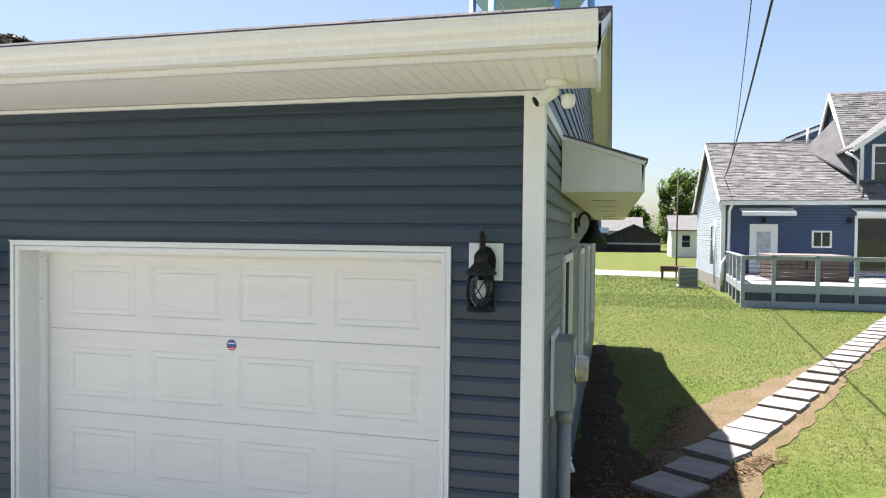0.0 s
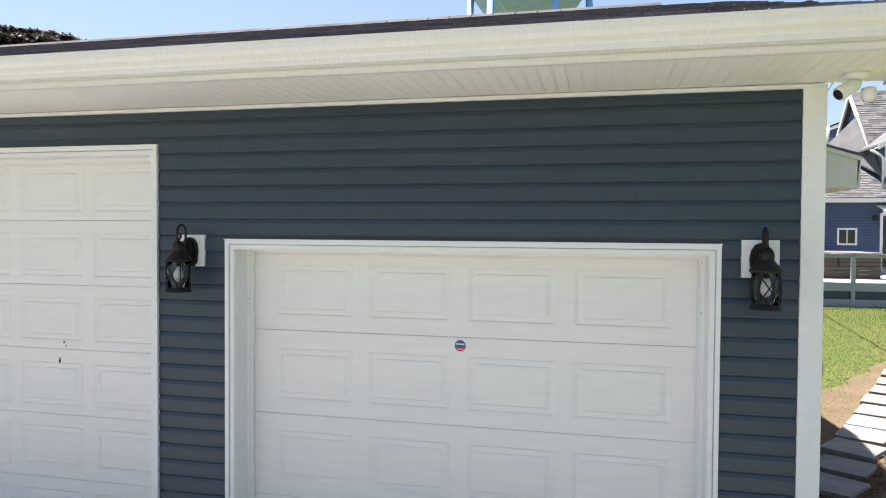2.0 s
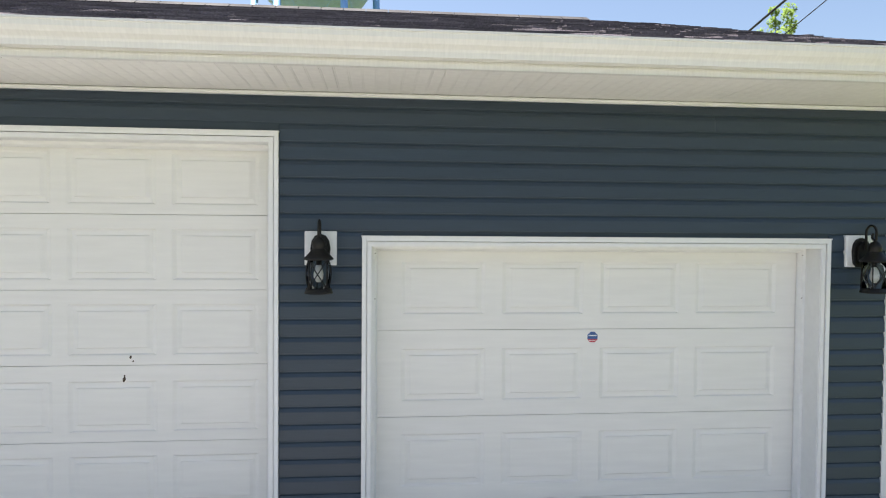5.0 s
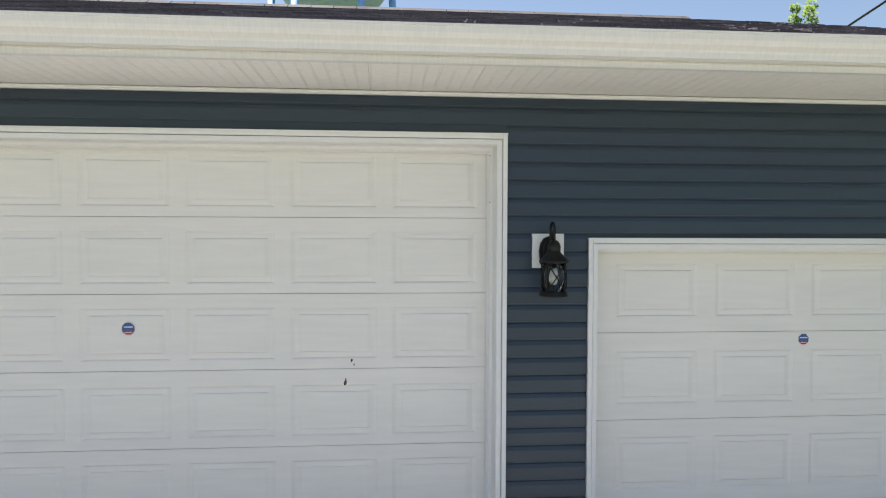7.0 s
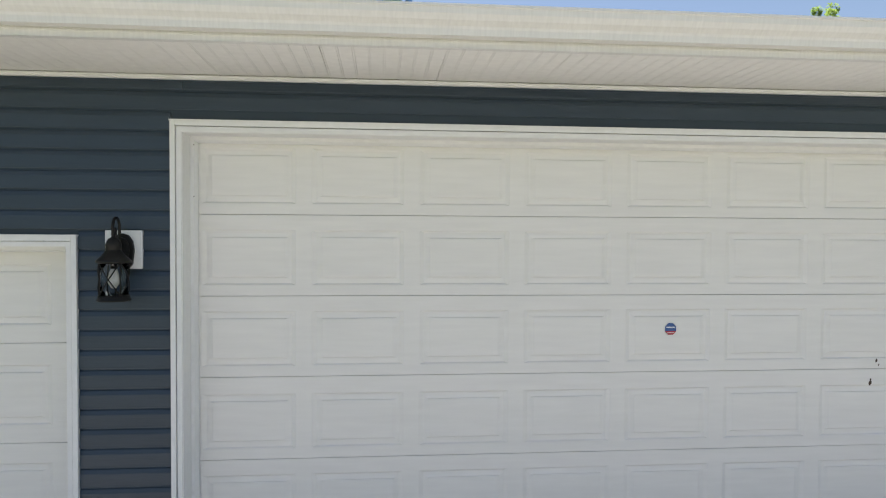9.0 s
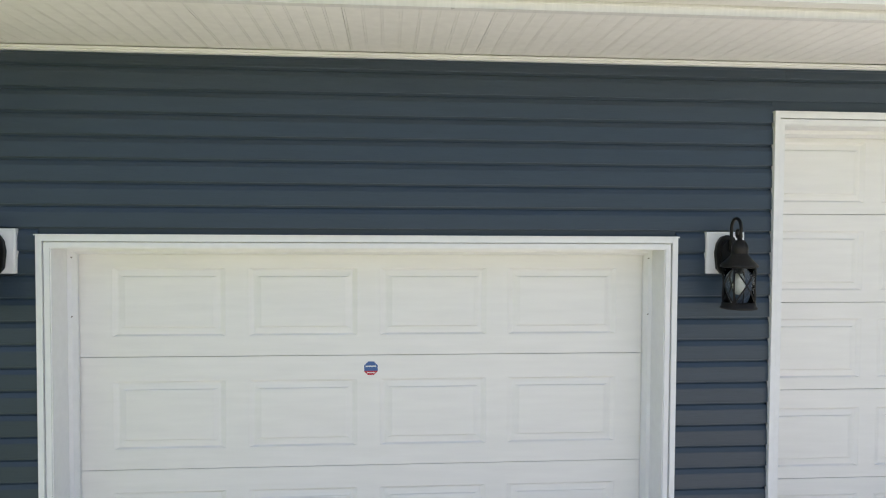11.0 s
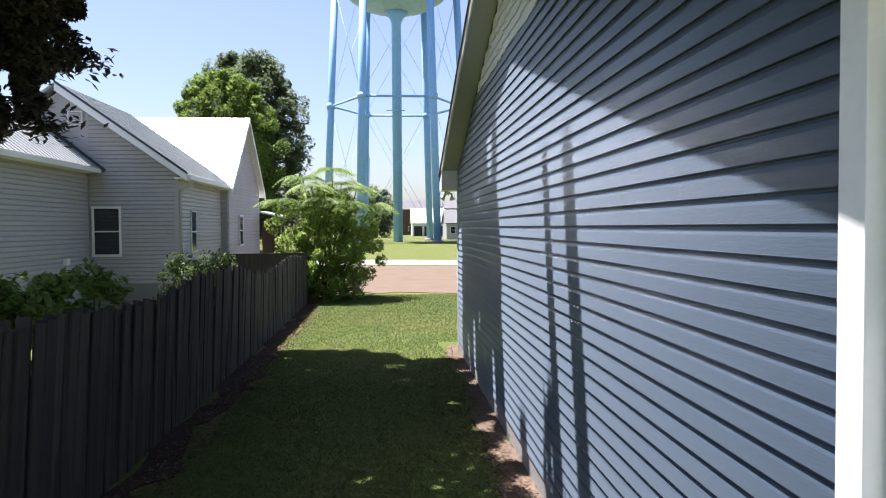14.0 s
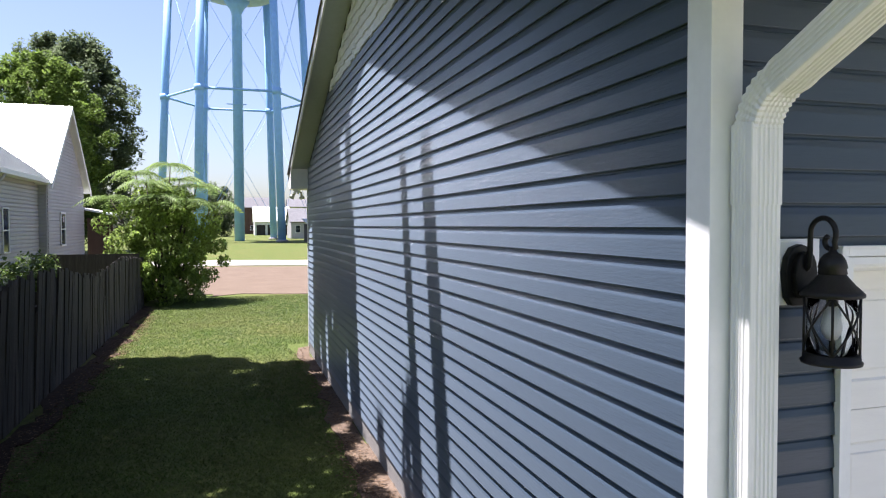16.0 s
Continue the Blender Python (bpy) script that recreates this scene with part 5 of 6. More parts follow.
part("eave_board", MB().box(4.14, HY - 0.5, 3.36, 18.0, HY, 3.42).box(4.14, HY - 0.56, 3.36, 18.0, HY - 0.5, 3.52), WHITE, hs)
hr = random.Random(23)
# left wing roof
part("roof", slope([(4.12, HY - 0.55, 3.52), (9.4, HY - 0.55, 3.52), (9.4, 30.5, 6.34), (4.12, 30.5, 6.34)], 0.1), HSHINGLE, hs)
part("roof", slope([(4.12, 35.2, 3.5), (9.4, 35.2, 3.5), (9.4, 30.5, 6.34), (4.12, 30.5, 6.34)], 0.1), HSHINGLE, hs)
tagged(part("shingle_field", roof_tabs((4.12, HY - 0.57, 3.51), (10.2, HY - 0.57, 3.51), (4.12, 30.5, 6.34), (10.2, 30.5, 6.34), 38, 0.35, hr), HSHINGLE, hs, fix=False), kind="stuff")
part("ridge_cap", MB().tube([(4.12, 30.5, 6.38), (9.5, 30.5, 6.38)], 0.06, 6), HSHINGLE, hs)
part("bargeboard", MB().prism([(HY - 0.56, 3.33), (HY - 0.56, 3.5), (30.5, 6.34), (35.2, 3.5), (35.2, 3.33), (30.5, 6.14)], "x", 4.07, 4.12), WHITE, hs)
# main roof, higher, hipped at the far end
e0_, e1_ = HY - 0.55, 35.2
part("roof", slope([(9.3, e0_, 3.52), (18.0, e0_, 3.52), (13.9, 30.5, 8.5), (9.3, 30.5, 8.5)], 0.1), HSHINGLE, hs)
part("roof", slope([(9.3, e1_, 3.52), (18.0, e1_, 3.52), (13.9, 30.5, 8.5), (9.3, 30.5, 8.5)], 0.1), HSHINGLE, hs)
part("roof", slope([(18.0, e0_, 3.52), (18.0, e1_, 3.52), (13.9, 30.5, 8.5)], 0.1), HSHINGLE, hs)
tagged(part("shingle_field", roof_tabs((9.3, e0_ - 0.02, 3.51), (18.0, e0_ - 0.02, 3.51), (9.3, 30.5, 8.5), (13.9, 30.5, 8.5), 46, 0.35, hr), HSHINGLE, hs, fix=False), kind="stuff")
part("valley_roof", slope([(9.36, 29.4, 7.38), (8.15, 29.9, 5.99), (9.36, 26.6, 4.46)], 0.08), HSHINGLE, hs)
part("gable", MB().prism([(27.5, 4.6), (33.4, 4.6), (30.5, 8.05)], "x", 9.45, 9.6), HOUSEBLUE, hs)
part("bargeboard", MB().prism([(e0_ + 1.6, 5.0), (30.5, 8.5), (33.6, 5.0), (33.6, 4.75), (30.5, 8.25), (e0_ + 1.6, 4.75)], "x", 9.22, 9.3), WHITE, hs)
part("back_rake", MB().prism([(7.95, 6.68), (9.95, 7.46), (9.95, 7.62), (7.95, 6.84)], "y", 32.4, 32.5), WHITE, hs)
part("back_roof", slope([(7.95, 32.4, 6.86), (9.95, 32.4, 7.64), (9.95, 34.8, 7.64), (7.95, 34.8, 6.86)], 0.08), HSHINGLE, hs)
part("back_gable", MB().prism([(8.3, 4.6), (10.2, 4.6), (10.2, 7.5), (8.3, 6.78)], "y", 32.7, 32.8), HOUSEBLUE, hs)
part("vent_pipe", MB().tube([(8.35, 30.2, 5.9), (8.35, 30.2, 6.95)], 0.06, 8), WHITE, hs)
# wide gabled dormer
dz, dx0, dx1, dpx = 5.75, 9.35, 14.0, 11.68
dm = part("dormer", MB().prism([(dx0, 3.6), (dx1, 3.6), (dx1, dz), (dpx, 7.45), (dx0, dz)], "y", HY + 0.25, 30.4), HOUSEBLUE, hs)
part("siding", lap_field("-y", HY + 0.25, dx0 + 0.1, dx1 - 0.1, 3.9, 5.75, 0.115, 1.6), HOUSEBLUE, dm, fix=False)
for s, xx in ((1, dx0), (-1, dx1)):
    part("corner_trim", MB().box(xx, HY + 0.2, 3.85, xx + s * 0.12, HY + 0.3, dz), WHITE, dm)
part("base_trim", MB().box(dx0, HY + 0.2, 3.82, dx1, HY + 0.3, 3.94), WHITE, dm)
for s in (-1, 1):
    ex = dpx + s * 2.72
    part("roof", slope([(ex, HY - 0.2, 5.62), (ex, 30.6, 5.62), (dpx, 30.6, 7.6), (dpx, HY - 0.2, 7.6)], 0.09), HSHINGLE, dm)
    part("bargeboard", MB().prism([(ex, 5.40), (ex, 5.61), (dpx, 7.58), (dpx, 7.34)], "y", HY - 0.24, HY - 0.2), WHITE, dm)
    part("soffit", MB().prism([(ex, 5.48), (ex, 5.51), (dpx, 7.46), (dpx, 7.43)], "y", HY - 0.2, HY + 0.25), WHITE, dm)
for a in (9.75, 11.2, 12.65):
    window("window", dm, "-y", HY + 0.225, a, a + 1.0, 4.25, 5.75, 1, 2, 0.1)
part("downspout", MB().tube([(8.75, HY - 0.1, 5.4), (9.1, HY + 0.05, 5.25), (9.25, HY + 0.1, 5.1), (9.25, HY + 0.1, 3.9)], 0.05, 6), WHITE, hs)
part("downspout", MB().tube([(4.6, HY - 0.5, 3.4), (4.55, HY - 0.1, 3.1), (4.55, HY - 0.08, 1.4), (4.3, HY - 0.15, 1.0), (4.28, HY - 0.15, 0.1)], 0.06, 6), WHITE, hs)
# brick chimney, course by course joints in the mesh
ch = part("chimney", MB().box(15.55, 29.0, 4.5, 16.65, 30.0, 8.5), BRICK, hs, "red brick chimney")
bk = MB()
for k in range(44):
    z = 4.6 + k * 0.088
    off = 0.11 if k % 2 else 0
    for j in range(-1, 5):
        a, b = max(15.54, 15.55 + off + j * 0.22), min(16.66, 15.55 + off + j * 0.22 + 0.21)
        if b > a:
            bk.box(a, 28.985, z, b, 29.02, z + 0.076)
        a, b = max(28.99, 29.0 + off + j * 0.22), min(30.0, 29.0 + off + j * 0.22 + 0.21)
        if b > a:
            bk.box(15.535, a, z, 15.56, b, z + 0.076)
tagged(part("brickwork", bk, BRICK, ch, fix=False), kind="stuff")
part("cap", MB().box(15.45, 28.9, 8.5, 16.75, 30.1, 8.62), CONCRETE, ch)
# house door, windows, awnings, lamps
door = part("door", MB().box(5.44, HY - 0.05, 0.62, 6.28, HY - 0.01, 2.5), WHITE, hs, "white panelled house door")
part("glass", MB().box(5.60, HY - 0.06, 1.05, 6.12, HY - 0.05, 2.3), mat("pale_glass", (0.42, 0.48, 0.52), rough=0.1, var=0.25, big=2, fine=6), door)
part("handle", MB().tube([(5.54, HY - 0.06, 1.5), (5.54, HY - 0.1, 1.5), (5.60, HY - 0.1, 1.5)], 0.015, 6), CHROME, door)
for a, b in ((5.34, 5.44), (6.28, 6.38)):
    part("door_trim", MB().box(a, HY - 0.06, 0.6, b, HY - 0.004, 2.6), WHITE, hs)
part("door_trim", MB().box(5.34, HY - 0.064, 2.5, 6.38, HY - 0.004, 2.6), WHITE, hs)
window("window", hs, "-y", HY - 0.01, 7.62, 8.34, 1.68, 2.36, 2, 1, 0.07)
window("patio_door", hs, "-y", HY - 0.01, 9.14, 11.4, 0.62, 2.95, 2, 1, 0.1)
window("patio_door", hs, "-y", HY - 0.01, 11.5, 13.75, 0.62, 2.95, 2, 1, 0.1)
window("window", hs, "-y", HY - 0.01, 14.8, 16.45, 0.8, 2.68, 2, 4, 0.07)
part("curtain", MB().box(16.0, HY + 0.0, 0.9, 16.35, HY + 0.008, 2.6), CURTAIN, hs)
for a, b in ((4.93, 6.9), (9.0, 14.4)):
    aw = part("awning", slope([(a, HY - 0.02, 3.26), (b, HY - 0.02, 3.26), (b, HY - 0.7, 3.08), (a, HY - 0.7, 3.08)], 0.03), WHITE, hs, "small white door awning")
    part("awning_front", MB().box(a, HY - 0.72, 2.92, b, HY - 0.69, 3.07), WHITE, aw)
for a in (5.86, 8.95, 13.95):
    wl = part("wall_lamp", MB().box(a - 0.07, HY - 0.14, 2.66, a + 0.07, HY - 0.02, 2.86), BLACK, hs)
window("window", hs, "-x", 4.3 - 0.03, 28.6, 29.3, 1.3, 2.6, 1, 2)
part("meter_box", MB().box(4.1, 28.0, 0.9, 4.3, 28.35, 1.5), METERM, hs)
part("pipe", MB().tube([(4.2, 27.6, 0.1), (4.2, 27.6, 2.8)], 0.04, 6), WHITE, hs)

# deck
dk = thing("deck", "pale grey painted deck with dark cable railings and steps", "deck", (0.1, 0, 0.14))
DZ, DY0 = 0.60, 20.1
DX0, DX1 = 4.3, 15.6
for i in range(42):
    yy = DY0 + i * 0.146
    part("deck_board", MB().box(DX0 + 0.075 * (yy - DY0), yy, DZ - 0.03, DX1, yy + 0.138, DZ), DECKTOP, dk)
part("joist_frame", MB().box(DX0 + 0.5, DY0 + 0.05, 0.3, DX1 - 0.05, HY - 0.05, DZ - 0.035), DECKW, dk)
part("rim_board", MB().box(DX0 - 0.02, DY0 - 0.04, 0.33, DX1 + 0.02, DY0 - 0.002, DZ - 0.002), DECKW, dk)
part("rim_board", MB().prism([(DX0 - 0.04, DY0 - 0.04), (DX0 - 0.002, DY0 - 0.04), (DX0 + 0.448, HY - 0.1), (DX0 + 0.41, HY - 0.1)], "z", 0.33, DZ - 0.002), DECKW, dk)
part("skirt_rail", MB().box(DX0 - 0.02, DY0 - 0.04, -0.2, DX1, DY0 - 0.004, 0.07), DECKW, dk)
posts = [4.32, 5.23, 6.5, 7.6, 8.7, 12.85, 13.2, 14.4, 15.58]
for i, xx in enumerate(posts):
    part("post", MB().box(xx - 0.06, DY0 - 0.06, -0.2, xx + 0.06, DY0 + 0.06, 1.47), DECKW, dk, bevel=0.006)
for yy in (21.6, 23.1, 24.6, 26.1):
    xa = DX0 + 0.075 * (yy - DY0)
    part("post", MB().box(xa - 0.05, yy - 0.06, -0.2, xa + 0.07, yy + 0.06, 1.47), DECKW, dk)
    part("post", MB().box(DX1 - 0.07, yy - 0.06, -0.2, DX1 + 0.05, yy + 0.06, 1.47), DECKW, dk)
for a, b in zip(posts[:4] + posts[5:8], posts[1:5] + posts[6:9]):
    part("top_rail", MB().box(a - 0.05, DY0 - 0.075, 1.47, b + 0.05, DY0 + 0.075, 1.51).box(a, DY0 - 0.02, 1.38, b, DY0 + 0.02, 1.468), DECKW, dk)
    for z in (0.72, 0.85, 0.98, 1.11, 1.24):
        part("cable", MB().tube([(a, DY0, z), (b, DY0, z)], 0.012, 5), BLACK, dk)
    part("lattice", MB().box(a + 0.1, DY0 - 0.02, 0.08, b - 0.1, DY0 + 0.0, 0.32), LATTICE, dk)
for xs_, xe_ in ((DX0, DX0 + 0.45), (DX1, DX1)):
    part("top_rail", MB().prism([(xs_ - 0.075, DY0 + 0.08), (xs_ + 0.075, DY0 + 0.08), (xe_ + 0.075, HY - 0.15), (xe_ - 0.075, HY - 0.15)], "z", 1.472, 1.508), DECKW, dk)
    for z in (0.72, 0.85, 0.98, 1.11, 1.24):
        part("cable", MB().tube([(xs_, DY0, z), (xe_, HY - 0.15, z)], 0.012, 5), BLACK, dk)
for i, z in enumerate((0.45, 0.30, 0.15)):
    part("step", MB().box(9.0 - 0.0 * i, DY0 - 0.3 * (i + 1) - 0.04, -0.2, 12.4 + 0.25 * i, DY0 - 0.3 * i - 0.042, z).box(8.98, DY0 - 0.3 * (i + 1) - 0.06, z, 12.42 + 0.25 * i, DY0 - 0.3 * i - 0.045, z + 0.03), DECKTOP, dk)

tub = thing("hot_tub", "square brown hot tub with a folded cover on the deck", "hot tub", (6.9, 23.2, DZ + 0.14))
part("cabinet", MB().box(-1.2, -1.1, 0, 1.2, 1.1, 0.78), TUBM, tub, bevel=0.06)
part("cover", MB().box(-1.24, -1.14, 0.79, 1.24, -0.01, 0.9).box(-1.24, 0.01, 0.79, 1.24, 1.14, 0.9), TUBLID, tub, bevel=0.03)
for k in range(9):
    part("slat", MB().box(-1.1 + k * 0.25, -1.112, 0.06, -0.88 + k * 0.25, -1.10, 0.74), TUBM, tub)
part("handle", MB().box(-0.15, -1.15, 0.4, -0.1, -1.11, 0.75), BLACK, tub)

umb = thing("patio_umbrella", "closed navy patio umbrella on the deck", "umbrella", (14.55, 22.4, DZ + 0.14))
part("pole", MB().tube([(0, 0, 0), (0, 0, 2.7)], 0.025, 8), BLACK, umb)
fold = MB()
for k in range(8):
    a = 2 * math.pi * k / 8
    fold.tube([(0.03 * math.cos(a), 0.03 * math.sin(a), 2.62), (0.12 * math.cos(a), 0.12 * math.sin(a), 2.0), (0.24 * math.cos(a), 0.24 * math.sin(a), 1.15)], [0.05, 0.12, 0.13], 6)
part("canopy", fold, NAVY, umb)
part("base", MB().lathe([(0, 0.08), (0.25, 0.07), (0.27, 0.0), (0, 0)], (0, 0, 0), 16), BLACK, umb)


def patio_chair(at, rz, material, label):
    c = thing("patio_chair", label, "chair", at, rz=rz)
    part("seat", MB().box(-0.25, -0.25, 0.40, 0.25, 0.25, 0.44), material, c, bevel=0.01)
    part("backrest", MB().prism([(0.22, 0.44), (0.26, 0.44), (0.40, 1.0), (0.36, 1.0)], "x", -0.25, 0.25), material, c)
    for sx_ in (-0.24, 0.24):
        part("armrest", MB().box(sx_ - 0.025, -0.25, 0.62, sx_ + 0.025, 0.28, 0.65), material, c)
        for sy_ in (-0.23, 0.23):
            part("leg", MB().tube([(sx_, sy_, 0.63), (sx_, sy_ * 1.1, 0.0)], 0.016, 6), material, c)
    return c


patio_chair((14.9, 21.5, DZ + 0.14), 160, BLACK, "dark metal patio chair by the umbrella")
patio_chair((15.3, 22.6, DZ + 0.14), 200, BLACK, "dark metal patio chair by the umbrella")
patio_chair((13.3, 22.9, DZ + 0.14), 40, BLACK, "dark metal patio chair by the railing")
patio_chair((14.7, 25.2, DZ + 0.14), 170, WHITE, "white plastic chair against the blue house")
grill = thing("covered_grill", "grill under a dark fitted cover on the deck", "grill", (13.9, 21.2, DZ + 0.14))
part("cover", MB().prism([(-0.6, 0.05), (0.6, 0.05), (0.55, 0.75), (0.35, 0.95), (-0.35, 0.95), (-0.55, 0.75)], "y", -0.3, 0.3), NAVY, grill, bevel=0.05)
for sx_ in (-0.45, 0.45):
    part("leg", MB().box(sx_ - 0.03, -0.2, 0, sx_ + 0.03, 0.2, 0.08), BLACK, grill)

# ---- the side yard beyond the lawn ----
ac = thing("air_conditioner", "grey outdoor air conditioner beside the blue house", "air conditioner", (3.55, 28.2, 0))
part("housing", MB().box(-0.38, -0.38, 0.08, 0.38, 0.38, 0.85), mat("ac_steel", (0.07, 0.07, 0.072), rough=0.5, var=0.15), ac, bevel=0.03)
for k in range(12):
    part("louvre", MB().box(-0.36, -0.392, 0.14 + k * 0.055, 0.36, -0.38, 0.165 + k * 0.055), METERM, ac)
part("pad", MB().box(-0.45, -0.45, -0.02, 0.45, 0.45, 0.08), CONCRETE, ac)
bench = thing("wood_rack", "small dark brown wooden stand by the road", "stand", (3.3, 33.0, 0))
part("tray", MB().box(-0.6, -0.3, 0.45, 0.6, 0.3, 0.7), RUSTY, bench)
for sx_ in (-0.5, 0.5):
    part("leg", MB().box(sx_ - 0.05, -0.2, 0, sx_ + 0.05, 0.2, 0.45), RUSTY, bench)
pole = thing("utility_pole", "thin weathered pole beside the road", "pole", (3.6, 34.5, 0))
part("shaft", MB().tube([(0, 0, 0), (0, 0, 5.2)], [0.045, 0.035], 7), RUSTY, pole)

car = thing("parked_pickup", "pale pickup truck parked beyond the garage", "truck", (-1.0, 36.5, 0), rz=0)
part("body", MB().prism([(0.0, 0.45), (0.0, 1.05), (-0.2, 1.15), (-1.4, 1.2), (-2.0, 1.75), (-3.4, 1.78), (-3.6, 1.2), (-5.3, 1.2), (-5.3, 0.45)], "y", -0.9, 0.9), CARW, car, bevel=0.04)
part("window", MB().prism([(-1.55, 1.2), (-2.02, 1.68), (-3.35, 1.7), (-3.5, 1.2)], "y", -0.915, 0.915), WINDOW, car)
for xx in (-0.95, -4.3):
    for yy in (-0.82, 0.82):
        w = part("wheel", MB().lathe([(0.0, -0.1), (0.3, -0.1), (0.37, -0.07), (0.37, 0.07), (0.3, 0.1), (0.0, 0.1)], (0, 0, 0), 16), RUBBER, car)
        w.location, w.rotation_euler = (xx, yy, 0.37), (radians(90), 0, 0)
        part("rim", MB().lathe([(0.0, -0.11), (0.2, -0.11), (0.2, 0.11), (0.0, 0.11)], (0, 0, 0), 12), CHROME, w)
part("bumper", MB().box(-0.02, -0.9, 0.42, 0.12, 0.9, 0.65), CHROME, car, bevel=0.02)
part("grille", MB().box(0.0, -0.55, 0.7, 0.03, 0.55, 0.98), BLACK, car)
for yy in (-0.72, 0.72):
    part("headlight", MB().box(0.0, yy - 0.14, 0.78, 0.03, yy + 0.14, 0.98), BULB, car)

barn = thing("old_barn", "weathered dark board barn far across the road", "barn", (2.9, 90, -0.1))
part("wall", MB().prism([(-3.4, 0), (3.4, 0), (3.4, 2.1), (0, 3.6), (-3.4, 2.1)], "y", 0, 7), BARNW, barn)
for s in (-1, 1):
    part("roof", slope([(s * 3.8, -0.3, 2.0), (s * 3.8, 7.3, 2.0), (0, 7.3, 3.75), (0, -0.3, 3.75)], 0.12), BARNW, barn)
part("lean_board", MB().box(-3.4, -0.12, 1.05, 3.4, -0.02, 1.3), NEIGH, barn)
part("roof_shed", slope([(-7.5, -1, 2.6), (-3.2, -1, 2.6), (-3.2, 5, 3.3), (-7.5, 5, 3.3)], 0.1), METALROOF, barn)
part("shed_wall", MB().box(-7.3, -0.8, 0, -3.4, 4.5, 2.55), BARNW, barn)


def far_house(name, label, at, w, dpt, h, ridge, wall, roofm, wins=3):
    f = thing(name, label, "house", at)
    part("wall", MB().prism([(0, 0), (dpt, 0), (dpt, h), (dpt / 2, ridge), (0, h)], "x", 0, w), wall, f)
    for s, yy in ((1, -0.35), (-1, dpt + 0.35)):
        part("roof", slope([(-0.3, yy, h - 0.1), (w + 0.3, yy, h - 0.1), (w + 0.3, dpt / 2, ridge + 0.15), (-0.3, dpt / 2, ridge + 0.15)], 0.12), roofm, f)
    for i in range(wins):
        xx = w * (i + 0.5) / wins
        window("window", f, "-y", -0.02, xx - 0.45, xx + 0.45, 1.0, 2.3, 1, 2)
    return f


far_house("white_shed", "white metal-sided shed beyond the yard", (6.1, 70, 0.0), 5.5, 6, 2.9, 4.2, WHITE, HSHINGLE, 2)
far_house("far_house", "distant white house with a grey roof", (-4, 120, 0), 9, 9, 3.0, 5.2, NEIGH, HSHINGLE, 4)
shed = far_house("far_shed", "distant white farm shed with dark open bays", (-8.6, 165, 0), 8.0, 9, 3.3, 6.6, WHITE, WHITEROOF, 0)
# dark panels on the solid wall stand for the bays' inner shade
for a in (0.4, 2.9, 5.4):
    part("bay_opening", MB().box(a, -0.06, 0.0, a + 2.0, -0.02, 2.4), BARNW, shed, "dark panel for the shaded inside of an open bay")
tall = far_house("far_house", "distant two-storey white house past the water tower", (-0.6, 166, 0), 9, 9, 6.8, 8.6, WHITE, HSHINGLE, 3)
# same for the porch: a dark panel in place of its shade
part("porch_opening", MB().box(0.3, -0.08, 0.0, 3.4, -0.03, 2.8), BARNW, tall, "dark panel for the shaded inside of the porch")
far_house("far_house", "distant brown house past the water tower", (-13, 190, 0), 9, 9, 7.2, 9.8, RUSTY, HSHINGLE, 3)
far_house("far_house", "pale distant house beyond the lots", (-55, 150, 0), 14, 9, 3.6, 6.6, NEIGH, HSHINGLE, 4)
far_house("far_house", "pale distant house beyond the lots", (26, 130, 0), 14, 9, 3.6, 6.6, NEIGH, HSHINGLE, 4)

yh = thing("yellow_house", "tall yellow sided house with a steep gable", "house", (21.6, 31.5, 0), rz=-50)
part("wall", MB().prism([(0, 0), (9.6, 0), (9.6, 4.2), (4.8, 12.2), (0, 4.2)], "y", 0, 8), YELLOW, yh)
part("siding", lap_field("-y", 0, 0, 0, 0.4, 11.5, 0.13, 1.3, lambda z: [(0.05 + max(0, z - 4.2) * 0.6, 9.55 - max(0, z - 4.2) * 0.6)]), YELLOW, yh, fix=False)
for s, xx in ((1, -0.5), (-1, 10.1)):
    part("roof", slope([(xx, -0.5, 3.9), (xx, 8.4, 3.9), (4.8, 8.4, 12.75), (4.8, -0.5, 12.75)], 0.12), HSHINGLE, yh)
    part("bargeboard", MB().prism([(xx, 3.35), (xx, 3.85), (4.8, 12.7), (4.8, 12.1)], "y", -0.54, -0.48), WHITE, yh)
    part("soffit", MB().prism([(xx, 3.72), (xx, 3.76), (4.8, 12.5), (4.8, 12.46)], "y", -0.5, 0), WHITE, yh)
part("downspout", MB().tube([(-0.3, -0.2, 3.7), (0.05, -0.1, 3.3), (0.1, -0.06, 0.2)], 0.06, 6), WHITE, yh)
for a in (1.7, 5.2):
    window("window", yh, "-y", -0.05, a, a + 1.0, 4.3, 6.0, 1, 2, 0.1)
    window("window", yh, "-y", -0.05, a + 0.3, a + 1.4, 1.2, 2.9, 1, 2, 0.1)
far_house("far_house", "small house with a pinkish roof behind the deck", (17.5, 44, 0), 8, 7, 2.6, 4.2, RUSTY, mat("pink_roof", (0.36, 0.22, 0.2), rough=0.9, var=0.15), 3)
vf = thing("privacy_fence", "beige vinyl privacy fence behind the deck", "fence", (14.9, 27.0, 0))
